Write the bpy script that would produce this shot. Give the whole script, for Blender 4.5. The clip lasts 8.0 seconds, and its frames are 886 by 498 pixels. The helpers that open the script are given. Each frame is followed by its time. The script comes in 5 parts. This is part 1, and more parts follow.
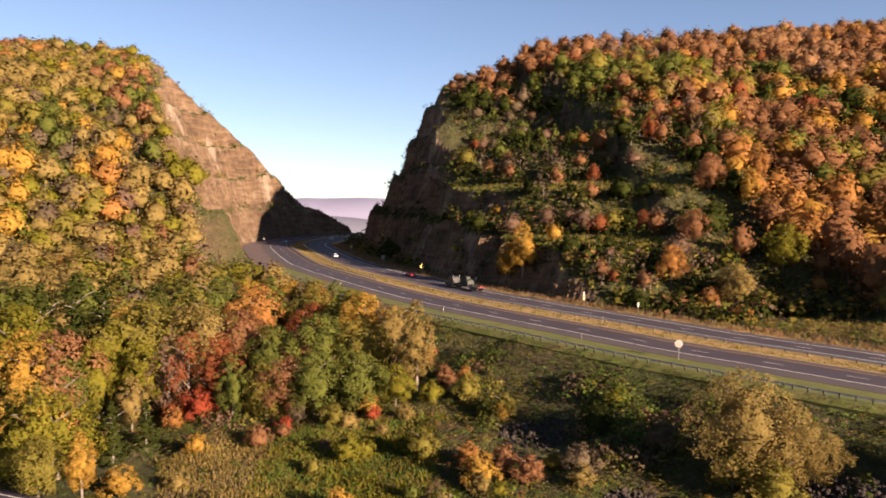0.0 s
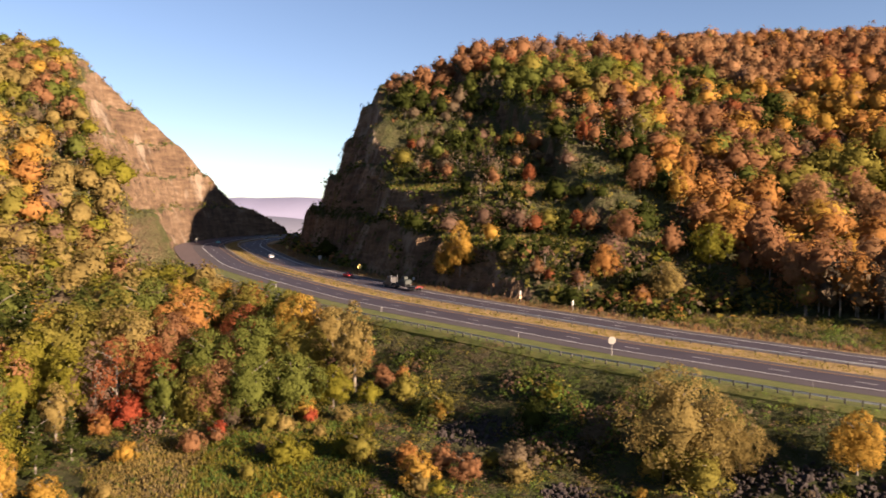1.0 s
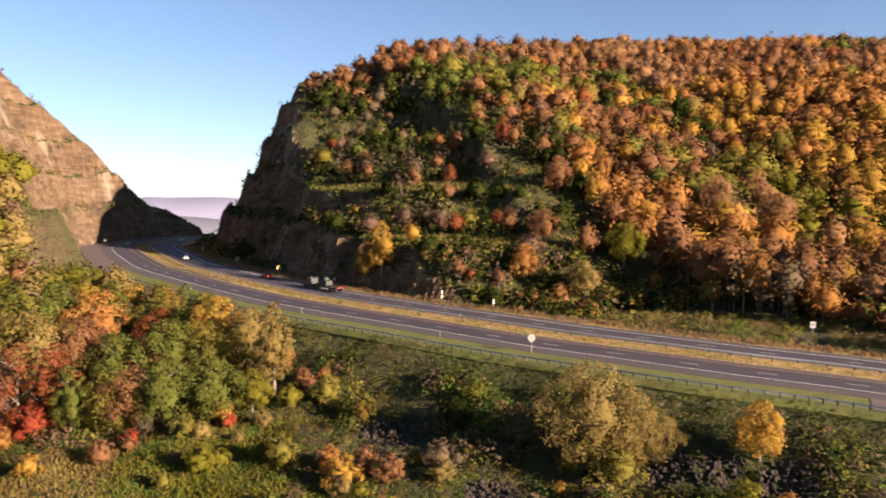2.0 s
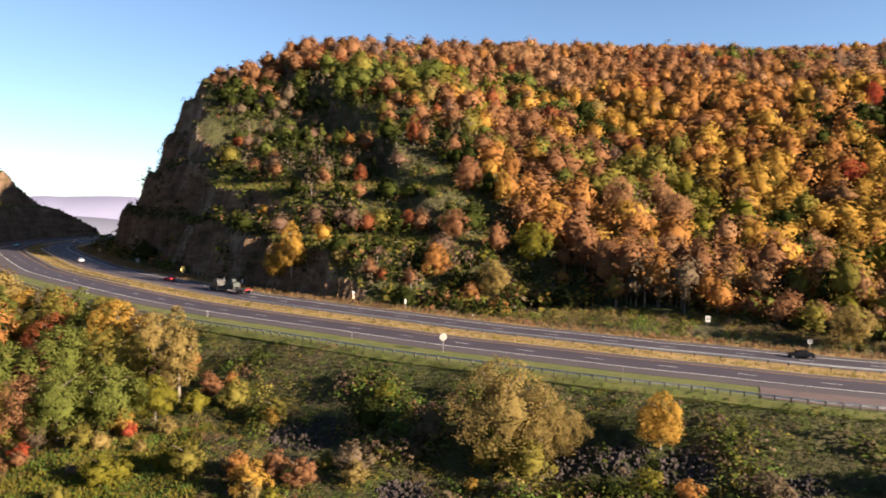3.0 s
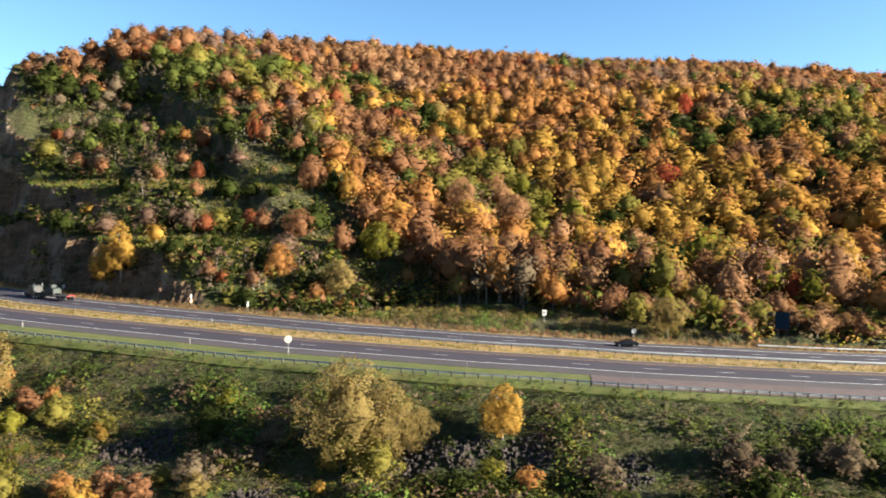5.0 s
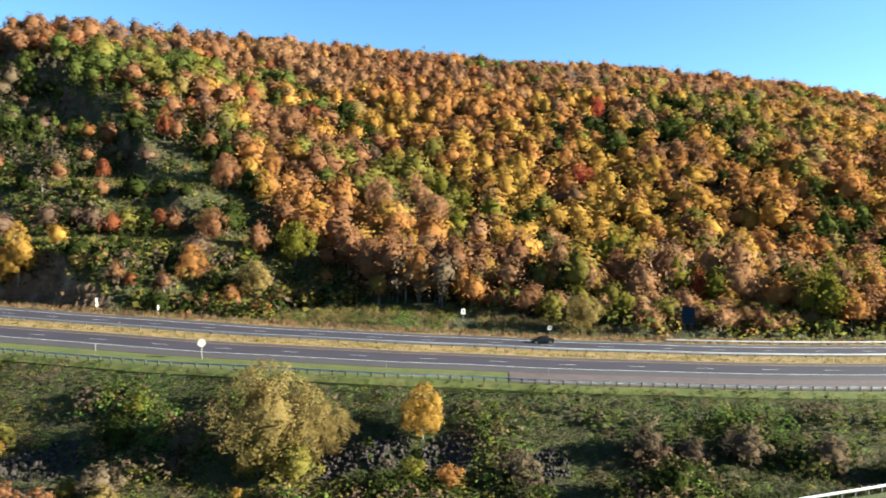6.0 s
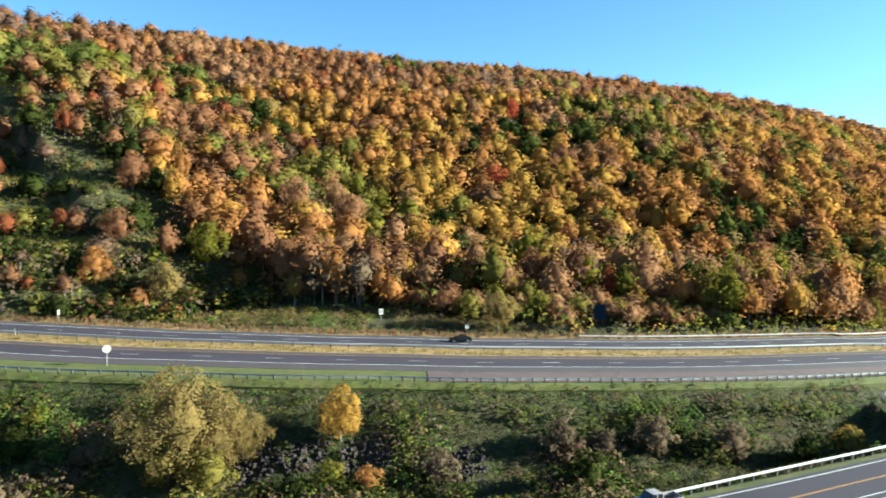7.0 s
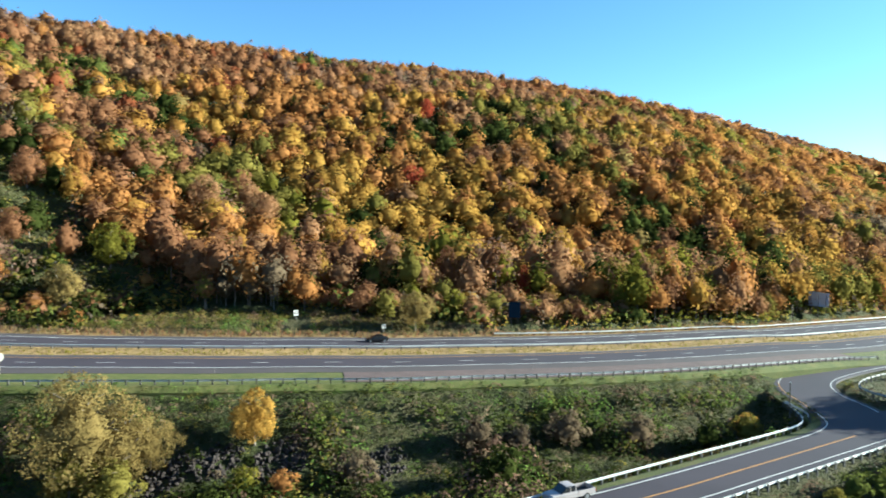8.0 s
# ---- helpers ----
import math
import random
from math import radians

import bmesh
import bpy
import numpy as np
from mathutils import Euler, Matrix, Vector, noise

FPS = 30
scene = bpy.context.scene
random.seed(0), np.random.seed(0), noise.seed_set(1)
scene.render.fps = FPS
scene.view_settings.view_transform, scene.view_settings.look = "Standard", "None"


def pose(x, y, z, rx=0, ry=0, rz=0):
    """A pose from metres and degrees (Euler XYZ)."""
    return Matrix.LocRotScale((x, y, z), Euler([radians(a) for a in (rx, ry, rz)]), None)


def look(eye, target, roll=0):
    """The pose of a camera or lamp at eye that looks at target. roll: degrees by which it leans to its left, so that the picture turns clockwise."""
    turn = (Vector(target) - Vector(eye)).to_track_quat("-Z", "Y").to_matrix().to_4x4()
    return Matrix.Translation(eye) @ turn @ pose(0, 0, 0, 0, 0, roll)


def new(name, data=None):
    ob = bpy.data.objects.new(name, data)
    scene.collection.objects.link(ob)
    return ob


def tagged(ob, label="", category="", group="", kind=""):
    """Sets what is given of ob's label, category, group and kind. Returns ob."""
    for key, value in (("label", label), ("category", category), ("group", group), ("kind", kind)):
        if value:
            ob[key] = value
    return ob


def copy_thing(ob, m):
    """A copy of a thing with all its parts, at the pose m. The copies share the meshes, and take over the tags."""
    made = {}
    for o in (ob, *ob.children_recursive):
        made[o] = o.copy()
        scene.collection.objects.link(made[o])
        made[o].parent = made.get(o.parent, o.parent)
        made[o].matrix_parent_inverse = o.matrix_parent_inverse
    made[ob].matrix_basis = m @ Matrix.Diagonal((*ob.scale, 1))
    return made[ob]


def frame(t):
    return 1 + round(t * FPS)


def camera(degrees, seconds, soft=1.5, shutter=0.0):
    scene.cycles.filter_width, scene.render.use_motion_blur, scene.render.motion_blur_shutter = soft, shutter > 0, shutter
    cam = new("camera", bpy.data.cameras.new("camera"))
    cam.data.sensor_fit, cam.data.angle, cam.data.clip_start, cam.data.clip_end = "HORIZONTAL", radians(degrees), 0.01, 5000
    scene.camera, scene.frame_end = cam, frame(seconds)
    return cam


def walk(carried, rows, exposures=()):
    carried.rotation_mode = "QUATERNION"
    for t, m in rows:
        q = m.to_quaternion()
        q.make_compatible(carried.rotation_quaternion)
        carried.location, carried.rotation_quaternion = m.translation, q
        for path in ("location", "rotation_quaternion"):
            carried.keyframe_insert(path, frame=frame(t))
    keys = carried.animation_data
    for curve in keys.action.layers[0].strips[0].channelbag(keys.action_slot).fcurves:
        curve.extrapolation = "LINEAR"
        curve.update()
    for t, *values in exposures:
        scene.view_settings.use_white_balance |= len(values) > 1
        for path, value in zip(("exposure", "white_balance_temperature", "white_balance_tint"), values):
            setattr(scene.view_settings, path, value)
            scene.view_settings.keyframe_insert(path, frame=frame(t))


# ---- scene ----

# ---------------------------------------------------------------- camera and its pan
cam = camera(63.2, 8.0, soft=1.75, shutter=0.45)
EYE = (0.0, 0.0, 30.0)
PAN = ((0, 0, -2.89), (0.5, -2.36, -2.9), (1, -4.96, -2.9), (1.5, -7.85, -2.9), (3, -18.25, -2.91), (3.5, -21.46, -2.92),
       (4, -24.87, -2.92), (4.5, -27.62, -2.93), (6, -36.94, -2.97), (6.5, -40.22, -2.97), (7, -43.5, -2.98),
       (7.5, -46.84, -3.0), (8, -50.17, -3.02))
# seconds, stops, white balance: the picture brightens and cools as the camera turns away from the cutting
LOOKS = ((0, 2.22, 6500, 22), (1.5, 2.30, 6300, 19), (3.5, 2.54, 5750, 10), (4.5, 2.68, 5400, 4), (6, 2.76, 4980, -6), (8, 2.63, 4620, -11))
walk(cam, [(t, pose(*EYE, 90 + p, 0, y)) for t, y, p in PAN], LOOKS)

# ---------------------------------------------------------------- sky and sun
SUN_AZ, SUN_EL = 131.0, 16.5          # degrees clockwise from +y, degrees above the horizon
world = bpy.data.worlds.new("sky")
scene.world = world
world.use_nodes = True
wn = world.node_tree
sky = wn.nodes.new("ShaderNodeTexSky")
sky.sky_type, sky.sun_disc = "NISHITA", False
sky.sun_elevation, sky.sun_rotation = radians(SUN_EL), radians(SUN_AZ)
sky.altitude, sky.air_density, sky.dust_density, sky.ozone_density = 300, 0.8, 0.3, 1.0
wn.links.new(sky.outputs[0], wn.nodes["Background"].inputs[0])
wn.nodes["Background"].inputs[1].default_value = 0.0355
sun = new("sun", bpy.data.lights.new("sun", "SUN"))
sun.data.energy, sun.data.angle, sun.data.color = 5.0, radians(0.6), (1.0, 0.80, 0.56)
sa, se = radians(SUN_AZ), radians(SUN_EL)
sun.matrix_world = look((0, 0, 300), (-math.sin(sa) * math.cos(se) * 100, -math.cos(sa) * math.cos(se) * 100, 300 - math.sin(se) * 100))

# ---------------------------------------------------------------- materials


def material(name):
    m = bpy.data.materials.new(name)
    m.use_nodes = True
    nt = m.node_tree
    nt.nodes.clear()
    out = nt.nodes.new("ShaderNodeOutputMaterial")
    return m, nt, out


def node(nt, kind, **inputs):
    n = nt.nodes.new(kind)
    for key, value in inputs.items():
        sock = n.inputs[key.replace("_", " ")]
        if isinstance(value, bpy.types.NodeSocket):
            nt.links.new(value, sock)
        else:
            sock.default_value = value
    return n


def noise_tex(nt, vec, scale, detail=4.0, rough=0.55):
    n = node(nt, "ShaderNodeTexNoise", Vector=vec, Scale=scale, Detail=detail, Roughness=rough)
    return n.outputs[0]


def ramp(nt, fac, stops):
    r = nt.nodes.new("ShaderNodeValToRGB")
    nt.links.new(fac, r.inputs[0])
    el = r.color_ramp.elements
    while len(el) < len(stops):
        el.new(0.5)
    for e, (pos, col) in zip(el, stops):
        e.position, e.color = pos, (*col, 1.0)
    return r.outputs[0]


def mix(nt, fac, a, b, blend="MIX"):
    n = nt.nodes.new("ShaderNodeMix")
    n.data_type, n.blend_type = "RGBA", blend
    for sock, value in ((n.inputs[0], fac), (n.inputs[6], a), (n.inputs[7], b)):
        if isinstance(value, bpy.types.NodeSocket):
            nt.links.new(value, sock)
        else:
            sock.default_value = (*value, 1.0) if isinstance(value, tuple) else value
    return n.outputs[2]


def maths(nt, op, a, b=0.0):
    n = nt.nodes.new("ShaderNodeMath")
    n.operation = op
    for sock, value in ((n.inputs[0], a), (n.inputs[1], b)):
        if isinstance(value, bpy.types.NodeSocket):
            nt.links.new(value, sock)
        else:
            sock.default_value = value
    return n.outputs[0]


def position(nt):
    return nt.nodes.new("ShaderNodeNewGeometry").outputs["Position"]


def object_coords(nt):
    return nt.nodes.new("ShaderNodeTexCoord").outputs["Object"]


def bump(nt, height, strength, distance):
    return node(nt, "ShaderNodeBump", Height=height, Strength=strength, Distance=distance).outputs[0]


def surface(name, stops, scale, fine=6.0, rough=0.85, metal=0.0, relief=0.4, depth=0.05, spec=0.3, local=False):
    """A rough two-scale surface: broad patches of the stops' colours, fine grain and relief."""
    m, nt, out = material(name)
    pos = object_coords(nt) if local else position(nt)
    broad = noise_tex(nt, pos, scale, 5.0, 0.6)
    grain = noise_tex(nt, pos, scale * fine, 5.0, 0.65)
    both = maths(nt, "ADD", maths(nt, "MULTIPLY", broad, 0.6), maths(nt, "MULTIPLY", grain, 0.4))
    col = ramp(nt, both, stops)
    b = node(nt, "ShaderNodeBsdfPrincipled", Base_Color=col, Roughness=rough, Metallic=metal,
             Normal=bump(nt, grain, relief, depth))
    b.inputs["Specular IOR Level"].default_value = spec
    nt.links.new(b.outputs[0], out.inputs[0])
    return m


def foliage(name, dark, light, glow=0.52):
    """Leaves: colour drifts from tree to tree and from clump to clump, and some light passes through."""
    dark = tuple(a + (b - a) * 0.3 for a, b in zip(dark, light))
    m, nt, out = material(name)
    pos = position(nt)
    geo = nt.nodes.new("ShaderNodeNewGeometry")
    drift = noise_tex(nt, pos, 0.11, 2.0, 0.5)
    clump = noise_tex(nt, pos, 0.9, 3.0, 0.6)
    k = maths(nt, "ADD", maths(nt, "MULTIPLY", drift, 0.62), maths(nt, "MULTIPLY", clump, 0.25))
    k = maths(nt, "ADD", k, maths(nt, "MULTIPLY", geo.outputs["Random Per Island"], 0.13))
    col = ramp(nt, k, ((0.28, dark), (0.74, light)))
    leafy = noise_tex(nt, pos, 1.7, 5.0, 0.7)
    col = mix(nt, 1.0, col, ramp(nt, leafy, ((0.34, (0.74, 0.74, 0.74)), (0.56, (1.0, 1.0, 1.0)))), "MULTIPLY")
    d = node(nt, "ShaderNodeBsdfDiffuse", Color=col, Normal=bump(nt, maths(nt, "ADD", leafy, maths(nt, "MULTIPLY", clump, 1.4)), 0.5, 0.4))
    tr = node(nt, "ShaderNodeBsdfTranslucent", Color=col)
    mx = nt.nodes.new("ShaderNodeMixShader")
    mx.inputs[0].default_value = glow
    nt.links.new(d.outputs[0], mx.inputs[1])
    nt.links.new(tr.outputs[0], mx.inputs[2])
    nt.links.new(mx.outputs[0], out.inputs[0])
    return m


SPECIES = {
    "gold": foliage("leaves_gold", (0.172, 0.098, 0.017), (0.480, 0.288, 0.058)),
    "orange": foliage("leaves_orange", (0.168, 0.078, 0.022), (0.425, 0.204, 0.062)),
    "rust": foliage("leaves_rust", (0.112, 0.054, 0.027), (0.315, 0.156, 0.072)),
    "red": foliage("leaves_red", (0.125, 0.036, 0.016), (0.311, 0.108, 0.044)),
    "crimson": foliage("leaves_crimson", (0.166, 0.035, 0.018), (0.393, 0.086, 0.041)),
    "brown": foliage("leaves_brown", (0.070, 0.050, 0.032), (0.192, 0.140, 0.086)),
    "olive": foliage("leaves_olive", (0.080, 0.071, 0.014), (0.236, 0.195, 0.042)),
    "green": foliage("leaves_green", (0.042, 0.053, 0.011), (0.152, 0.162, 0.036)),
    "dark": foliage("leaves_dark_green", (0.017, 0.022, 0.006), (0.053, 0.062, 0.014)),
    "lime": foliage("leaves_yellow_green", (0.077, 0.074, 0.008), (0.237, 0.206, 0.029)),
    "tan": foliage("leaves_tan_gold", (0.110, 0.077, 0.024), (0.320, 0.231, 0.078)),
    "straw": foliage("dry_grass", (0.126, 0.089, 0.036), (0.299, 0.221, 0.095)),
    "peach": foliage("leaves_peach", (0.140, 0.073, 0.032), (0.385, 0.213, 0.103)),
    "mauve": foliage("leaves_grey_brown", (0.088, 0.051, 0.034), (0.226, 0.140, 0.094)),
    "amber": foliage("leaves_amber", (0.190, 0.096, 0.016), (0.485, 0.270, 0.060)),
    "weed": foliage("green_weeds", (0.036, 0.062, 0.012), (0.158, 0.212, 0.043)),
}
SPEC = list(SPECIES)
BARK = surface("bark", ((0.3, (0.074, 0.058, 0.045)), (0.7, (0.201, 0.167, 0.135))), 1.5, 5.0, 0.95, relief=0.6)
ASPHALT = surface("asphalt_lanes", ((0.3, (0.024, 0.019, 0.026)), (0.7, (0.039, 0.030, 0.040))), 0.12, 40.0, 0.75, relief=0.2, depth=0.01)
SHOULDER = surface("asphalt_shoulder", ((0.3, (0.034, 0.027, 0.030)), (0.7, (0.057, 0.045, 0.048))), 0.15, 30.0, 0.9, relief=0.25, depth=0.01)
GRAVEL = surface("reddish_gravel", ((0.3, (0.052, 0.035, 0.034)), (0.7, (0.098, 0.066, 0.063))), 0.5, 14.0, 0.95, relief=0.6, depth=0.04)
WHITE_LINE = surface("white_road_paint", ((0.3, (0.377, 0.365, 0.353)), (0.7, (0.498, 0.486, 0.474))), 0.8, 10.0, 0.6, relief=0.1)
ORANGE_LINE = surface("yellow_road_paint", ((0.3, (0.216, 0.112, 0.036)), (0.7, (0.320, 0.168, 0.048))), 0.8, 10.0, 0.6, relief=0.1)
MEDIAN = surface("dry_median_grass", ((0.3, (0.111, 0.079, 0.027)), (0.55, (0.237, 0.152, 0.054)), (0.75, (0.296, 0.182, 0.079))), 0.35, 8.0, 0.95, relief=0.8, depth=0.15)
LAWN = surface("mown_verge_grass", ((0.3, (0.038, 0.046, 0.009)), (0.5, (0.067, 0.073, 0.013)), (0.62, (0.096, 0.086, 0.023)), (0.78, (0.117, 0.086, 0.034))), 0.3, 12.0, 0.95, relief=0.7, depth=0.1)


def ground_material():
    """Grass, leaf litter and bare earth by patches; stratified rock wherever the ground is steep."""
    m, nt, out = material("hill_ground")
    pos = position(nt)
    broad = noise_tex(nt, pos, 0.045, 5.0, 0.6)
    fine = noise_tex(nt, pos, 0.9, 6.0, 0.7)
    k = maths(nt, "ADD", maths(nt, "MULTIPLY", broad, 0.6), maths(nt, "MULTIPLY", fine, 0.4))
    soil = ramp(nt, k, ((0.32, (0.029, 0.033, 0.011)), (0.46, (0.052, 0.055, 0.017)), (0.58, (0.080, 0.069, 0.030)), (0.72, (0.109, 0.081, 0.047))))
    squash = node(nt, "ShaderNodeMapping", Vector=pos)
    squash.inputs["Rotation"].default_value = (0.12, 0.2, 0.0)
    squash.inputs["Scale"].default_value = (0.35, 0.35, 2.2)
    upright = node(nt, "ShaderNodeMapping", Vector=pos)
    upright.inputs["Scale"].default_value = (1.0, 1.0, 0.22)
    cracks = noise_tex(nt, upright.outputs[0], 0.35, 7.0, 0.7)
    strata = noise_tex(nt, squash.outputs[0], 0.22, 8.0, 0.68)
    blotch = noise_tex(nt, pos, 0.05, 4.0, 0.6)
    rk = maths(nt, "ADD", maths(nt, "ADD", maths(nt, "MULTIPLY", strata, 0.4), maths(nt, "MULTIPLY", cracks, 0.3)), maths(nt, "MULTIPLY", blotch, 0.3))
    rock = ramp(nt, rk, ((0.32, (0.032, 0.020, 0.013)), (0.44, (0.084, 0.052, 0.032)), (0.52, (0.146, 0.092, 0.054)), (0.6, (0.208, 0.142, 0.090)), (0.68, (0.300, 0.240, 0.180))))
    pale = ramp(nt, noise_tex(nt, upright.outputs[0], 0.06, 5.0, 0.65), ((0.56, (0, 0, 0)), (0.64, (1, 1, 1))))
    rock = mix(nt, maths(nt, "MULTIPLY", pale, 0.55), rock, (0.330, 0.264, 0.198))
    geo = nt.nodes.new("ShaderNodeNewGeometry")
    sep = node(nt, "ShaderNodeSeparateXYZ", Vector=geo.outputs["Normal"])
    steep = maths(nt, "ADD", sep.outputs[2], maths(nt, "MULTIPLY", maths(nt, "SUBTRACT", fine, 0.5), 0.3))
    isrock = ramp(nt, steep, ((0.55, (1, 1, 1)), (0.66, (0, 0, 0))))
    col = mix(nt, isrock, soil, rock)
    h = maths(nt, "ADD", maths(nt, "ADD", maths(nt, "MULTIPLY", strata, 1.2), fine), maths(nt, "MULTIPLY", cracks, 1.6))
    b = node(nt, "ShaderNodeBsdfPrincipled", Base_Color=col, Roughness=0.95, Normal=bump(nt, h, 1.0, 1.6))
    b.inputs["Specular IOR Level"].default_value = 0.15
    nt.links.new(b.outputs[0], out.inputs[0])
    return m


GROUND = ground_material()

# ---------------------------------------------------------------- the lie of the land


def value_noise(x, y, seed=0):
    xi, yi = np.floor(x).astype(np.int64), np.floor(y).astype(np.int64)
    fx, fy = x - xi, y - yi
    fx, fy = fx * fx * (3 - 2 * fx), fy * fy * (3 - 2 * fy)

    def h(a, b):
        n = (a * 374761393 + b * 668265263 + seed * 974711) & 0x7fffffff
        n = ((n ^ (n >> 13)) * 1274126177) & 0x7fffffff
        return ((n ^ (n >> 16)) & 0xffff) / 65535.0
    return ((h(xi, yi) * (1 - fx) + h(xi + 1, yi) * fx) * (1 - fy) + (h(xi, yi + 1) * (1 - fx) + h(xi + 1, yi + 1) * fx) * fy) - 0.5


def fbm(x, y, scale, octaves=4, seed=0):
    out, amp = 0.0, 1.0
    for o in range(octaves):
        out = out + amp * value_noise(x / scale + 17.3 * o, y / scale - 9.1 * o, seed + o)
        amp, scale = amp * 0.5, scale * 0.5
    return out


def curve_points(ctrl, step):
    """A smooth line through the control points, sampled about every step metres."""
    c = np.array(ctrl, float)
    c = np.vstack([2 * c[0] - c[1], c, 2 * c[-1] - c[-2]])
    out = []
    for i in range(1, len(c) - 2):
        p0, p1, p2, p3 = c[i - 1], c[i], c[i + 1], c[i + 2]
        n = max(2, int(np.linalg.norm(p2 - p1) / step))
        u = (np.arange(n) / n)[:, None]
        out.append(0.5 * (2 * p1 + (p2 - p0) * u + (2 * p0 - 5 * p1 + 4 * p2 - p3) * u ** 2 + (3 * p1 - p0 - 3 * p2 + p3) * u ** 3))
    out.append(c[-2][None])
    return np.vstack(out)


class Line:
    """A sampled line in plan with heights; finds the nearest place on it and the signed distance to its right."""

    def __init__(self, ctrl, step):
        self.p = curve_points(ctrl, step)
        t = np.gradient(self.p[:, :2], axis=0)
        self.t = t / np.linalg.norm(t, axis=1)[:, None]
        self.n = np.stack([self.t[:, 1], -self.t[:, 0]], 1)
        self.s = np.concatenate([[0], np.cumsum(np.linalg.norm(np.diff(self.p[:, :2], axis=0), axis=1))])

    def near(self, x, y):
        q = np.stack([np.ravel(x), np.ravel(y)], 1)
        d, z, s = np.empty(len(q)), np.empty(len(q)), np.empty(len(q))
        for a in range(0, len(q), 4000):
            blk = q[a:a + 4000]
            dx = blk[:, None, 0] - self.p[None, :, 0]
            dy = blk[:, None, 1] - self.p[None, :, 1]
            i = np.argmin(dx * dx + dy * dy, axis=1)
            r = blk - self.p[i, :2]
            along = np.clip((r * self.t[i]).sum(1), -8, 8)
            side = (r * self.n[i]).sum(1)
            dist = np.sqrt(np.maximum((r * r).sum(1) - along ** 2, side ** 2))
            d[a:a + 4000] = np.where(side < 0, -dist, dist)
            j = np.clip(i + np.sign(along).astype(int), 0, len(self.p) - 1)
            gap = np.maximum(np.abs(self.s[j] - self.s[i]), 1e-6)
            z[a:a + 4000] = self.p[i, 2] + (self.p[j, 2] - self.p[i, 2]) * np.clip(np.abs(along) / gap, 0, 1)
            s[a:a + 4000] = self.s[i] + along
        return d.reshape(np.shape(x)), z.reshape(np.shape(x)), s.reshape(np.shape(x))

    def at(self, s, d):
        """The place s metres along and d metres to the right, and the turn that lays +y along the line."""
        p = np.array([np.interp(s, self.s, self.p[:, k]) for k in range(3)])
        n = np.array([np.interp(s, self.s, self.n[:, k]) for k in range(2)])
        n /= np.linalg.norm(n)
        return Vector((p[0] + n[0] * d, p[1] + n[1] * d, p[2])), math.atan2(n[1], n[0])


# the highway, along the outer white line of the carriageway that passes nearest, up into the cutting
HIGHWAY = Line(((900, -30, -22), (600, -40, -16), (420, -30, -9), (300, -8, -5), (192.6, 27.2, -1), (164.8, 40.6, 0.2), (136.3, 53.9, 1.4), (116.2, 64.9, 2.3),
                (100.8, 75.2, 3), (86.6, 84.6, 3.7), (75.3, 93.6, 4.3), (65.1, 101.2, 4.8), (50, 114, 5.6), (39.2, 123.8, 6.1),
                (23.8, 140, 7), (5.6, 159.5, 8), (-12, 183, 8.8), (-33, 217, 10.2), (-52, 252, 11.5), (-62, 278, 12.4), (-74.5, 315, 13.7),
                (-81, 337, 14.5), (-83.5, 356, 15), (-82.5, 374, 15.4), (-77, 396, 16.1), (-65, 419, 16.7), (-45, 436, 17),
                (-12, 450, 17.2), (40, 460, 17), (150, 478, 14), (300, 500, 4), (600, 540, -20)), 2.0)
# the side road below the embankment, along its yellow line
SIDE_ROAD = Line(((-260, 190, -2), (-160, 130, -2.5), (-100, 100, -3), (-48, 78, -3), (0, 60, -2.5), (40, 46, -1.5), (72.5, 32.2, -1), (88.8, 26.6, -1),
                  (111, 19.2, -1), (150, 6.5, -1), (220, -16, -3), (400, -75, -8)), 2.0)
# the slip road that joins both
SLIP_ROAD = Line(((116, 16, -1), (126, 22.5, -1), (134, 29.2, -1), (143, 32.3, -1), (153, 31.3, -1), (168, 26.4, -1), (185, 19, -1.2), (215, 5, -2.4), (300, -25, -5.5)), 1.0)
# the kerbless edge that swings from one into the other
CORNER = Line(((60, 41.0, -1), (69.7, 36.9, -1), (85.3, 31.3, -1), (103.1, 25.4, -1), (110.2, 23.4, -1), (115, 23.2, -1), (119.1, 25, -1), (125.9, 29.4, -1), (130.6, 32.8, -1),
               (135.8, 35.3, -1), (141.8, 36.4, -1), (150.2, 35.7, -1), (163.2, 31.9, -1), (180.4, 25.3, -1.1), (217, 9.2, -2.4), (302, -21, -5.5)), 1.0)
CORNER_RAIL = Line(((50, 45.6, -1), (58, 42.8, -1), (72.9, 38.0, -1), (90, 32.3, -1), (104, 27.6, -1), (110, 26.0, -1), (113.6, 26.3, -1), (117.6, 28.2, -1), (122, 31.0, -1)), 1.0)
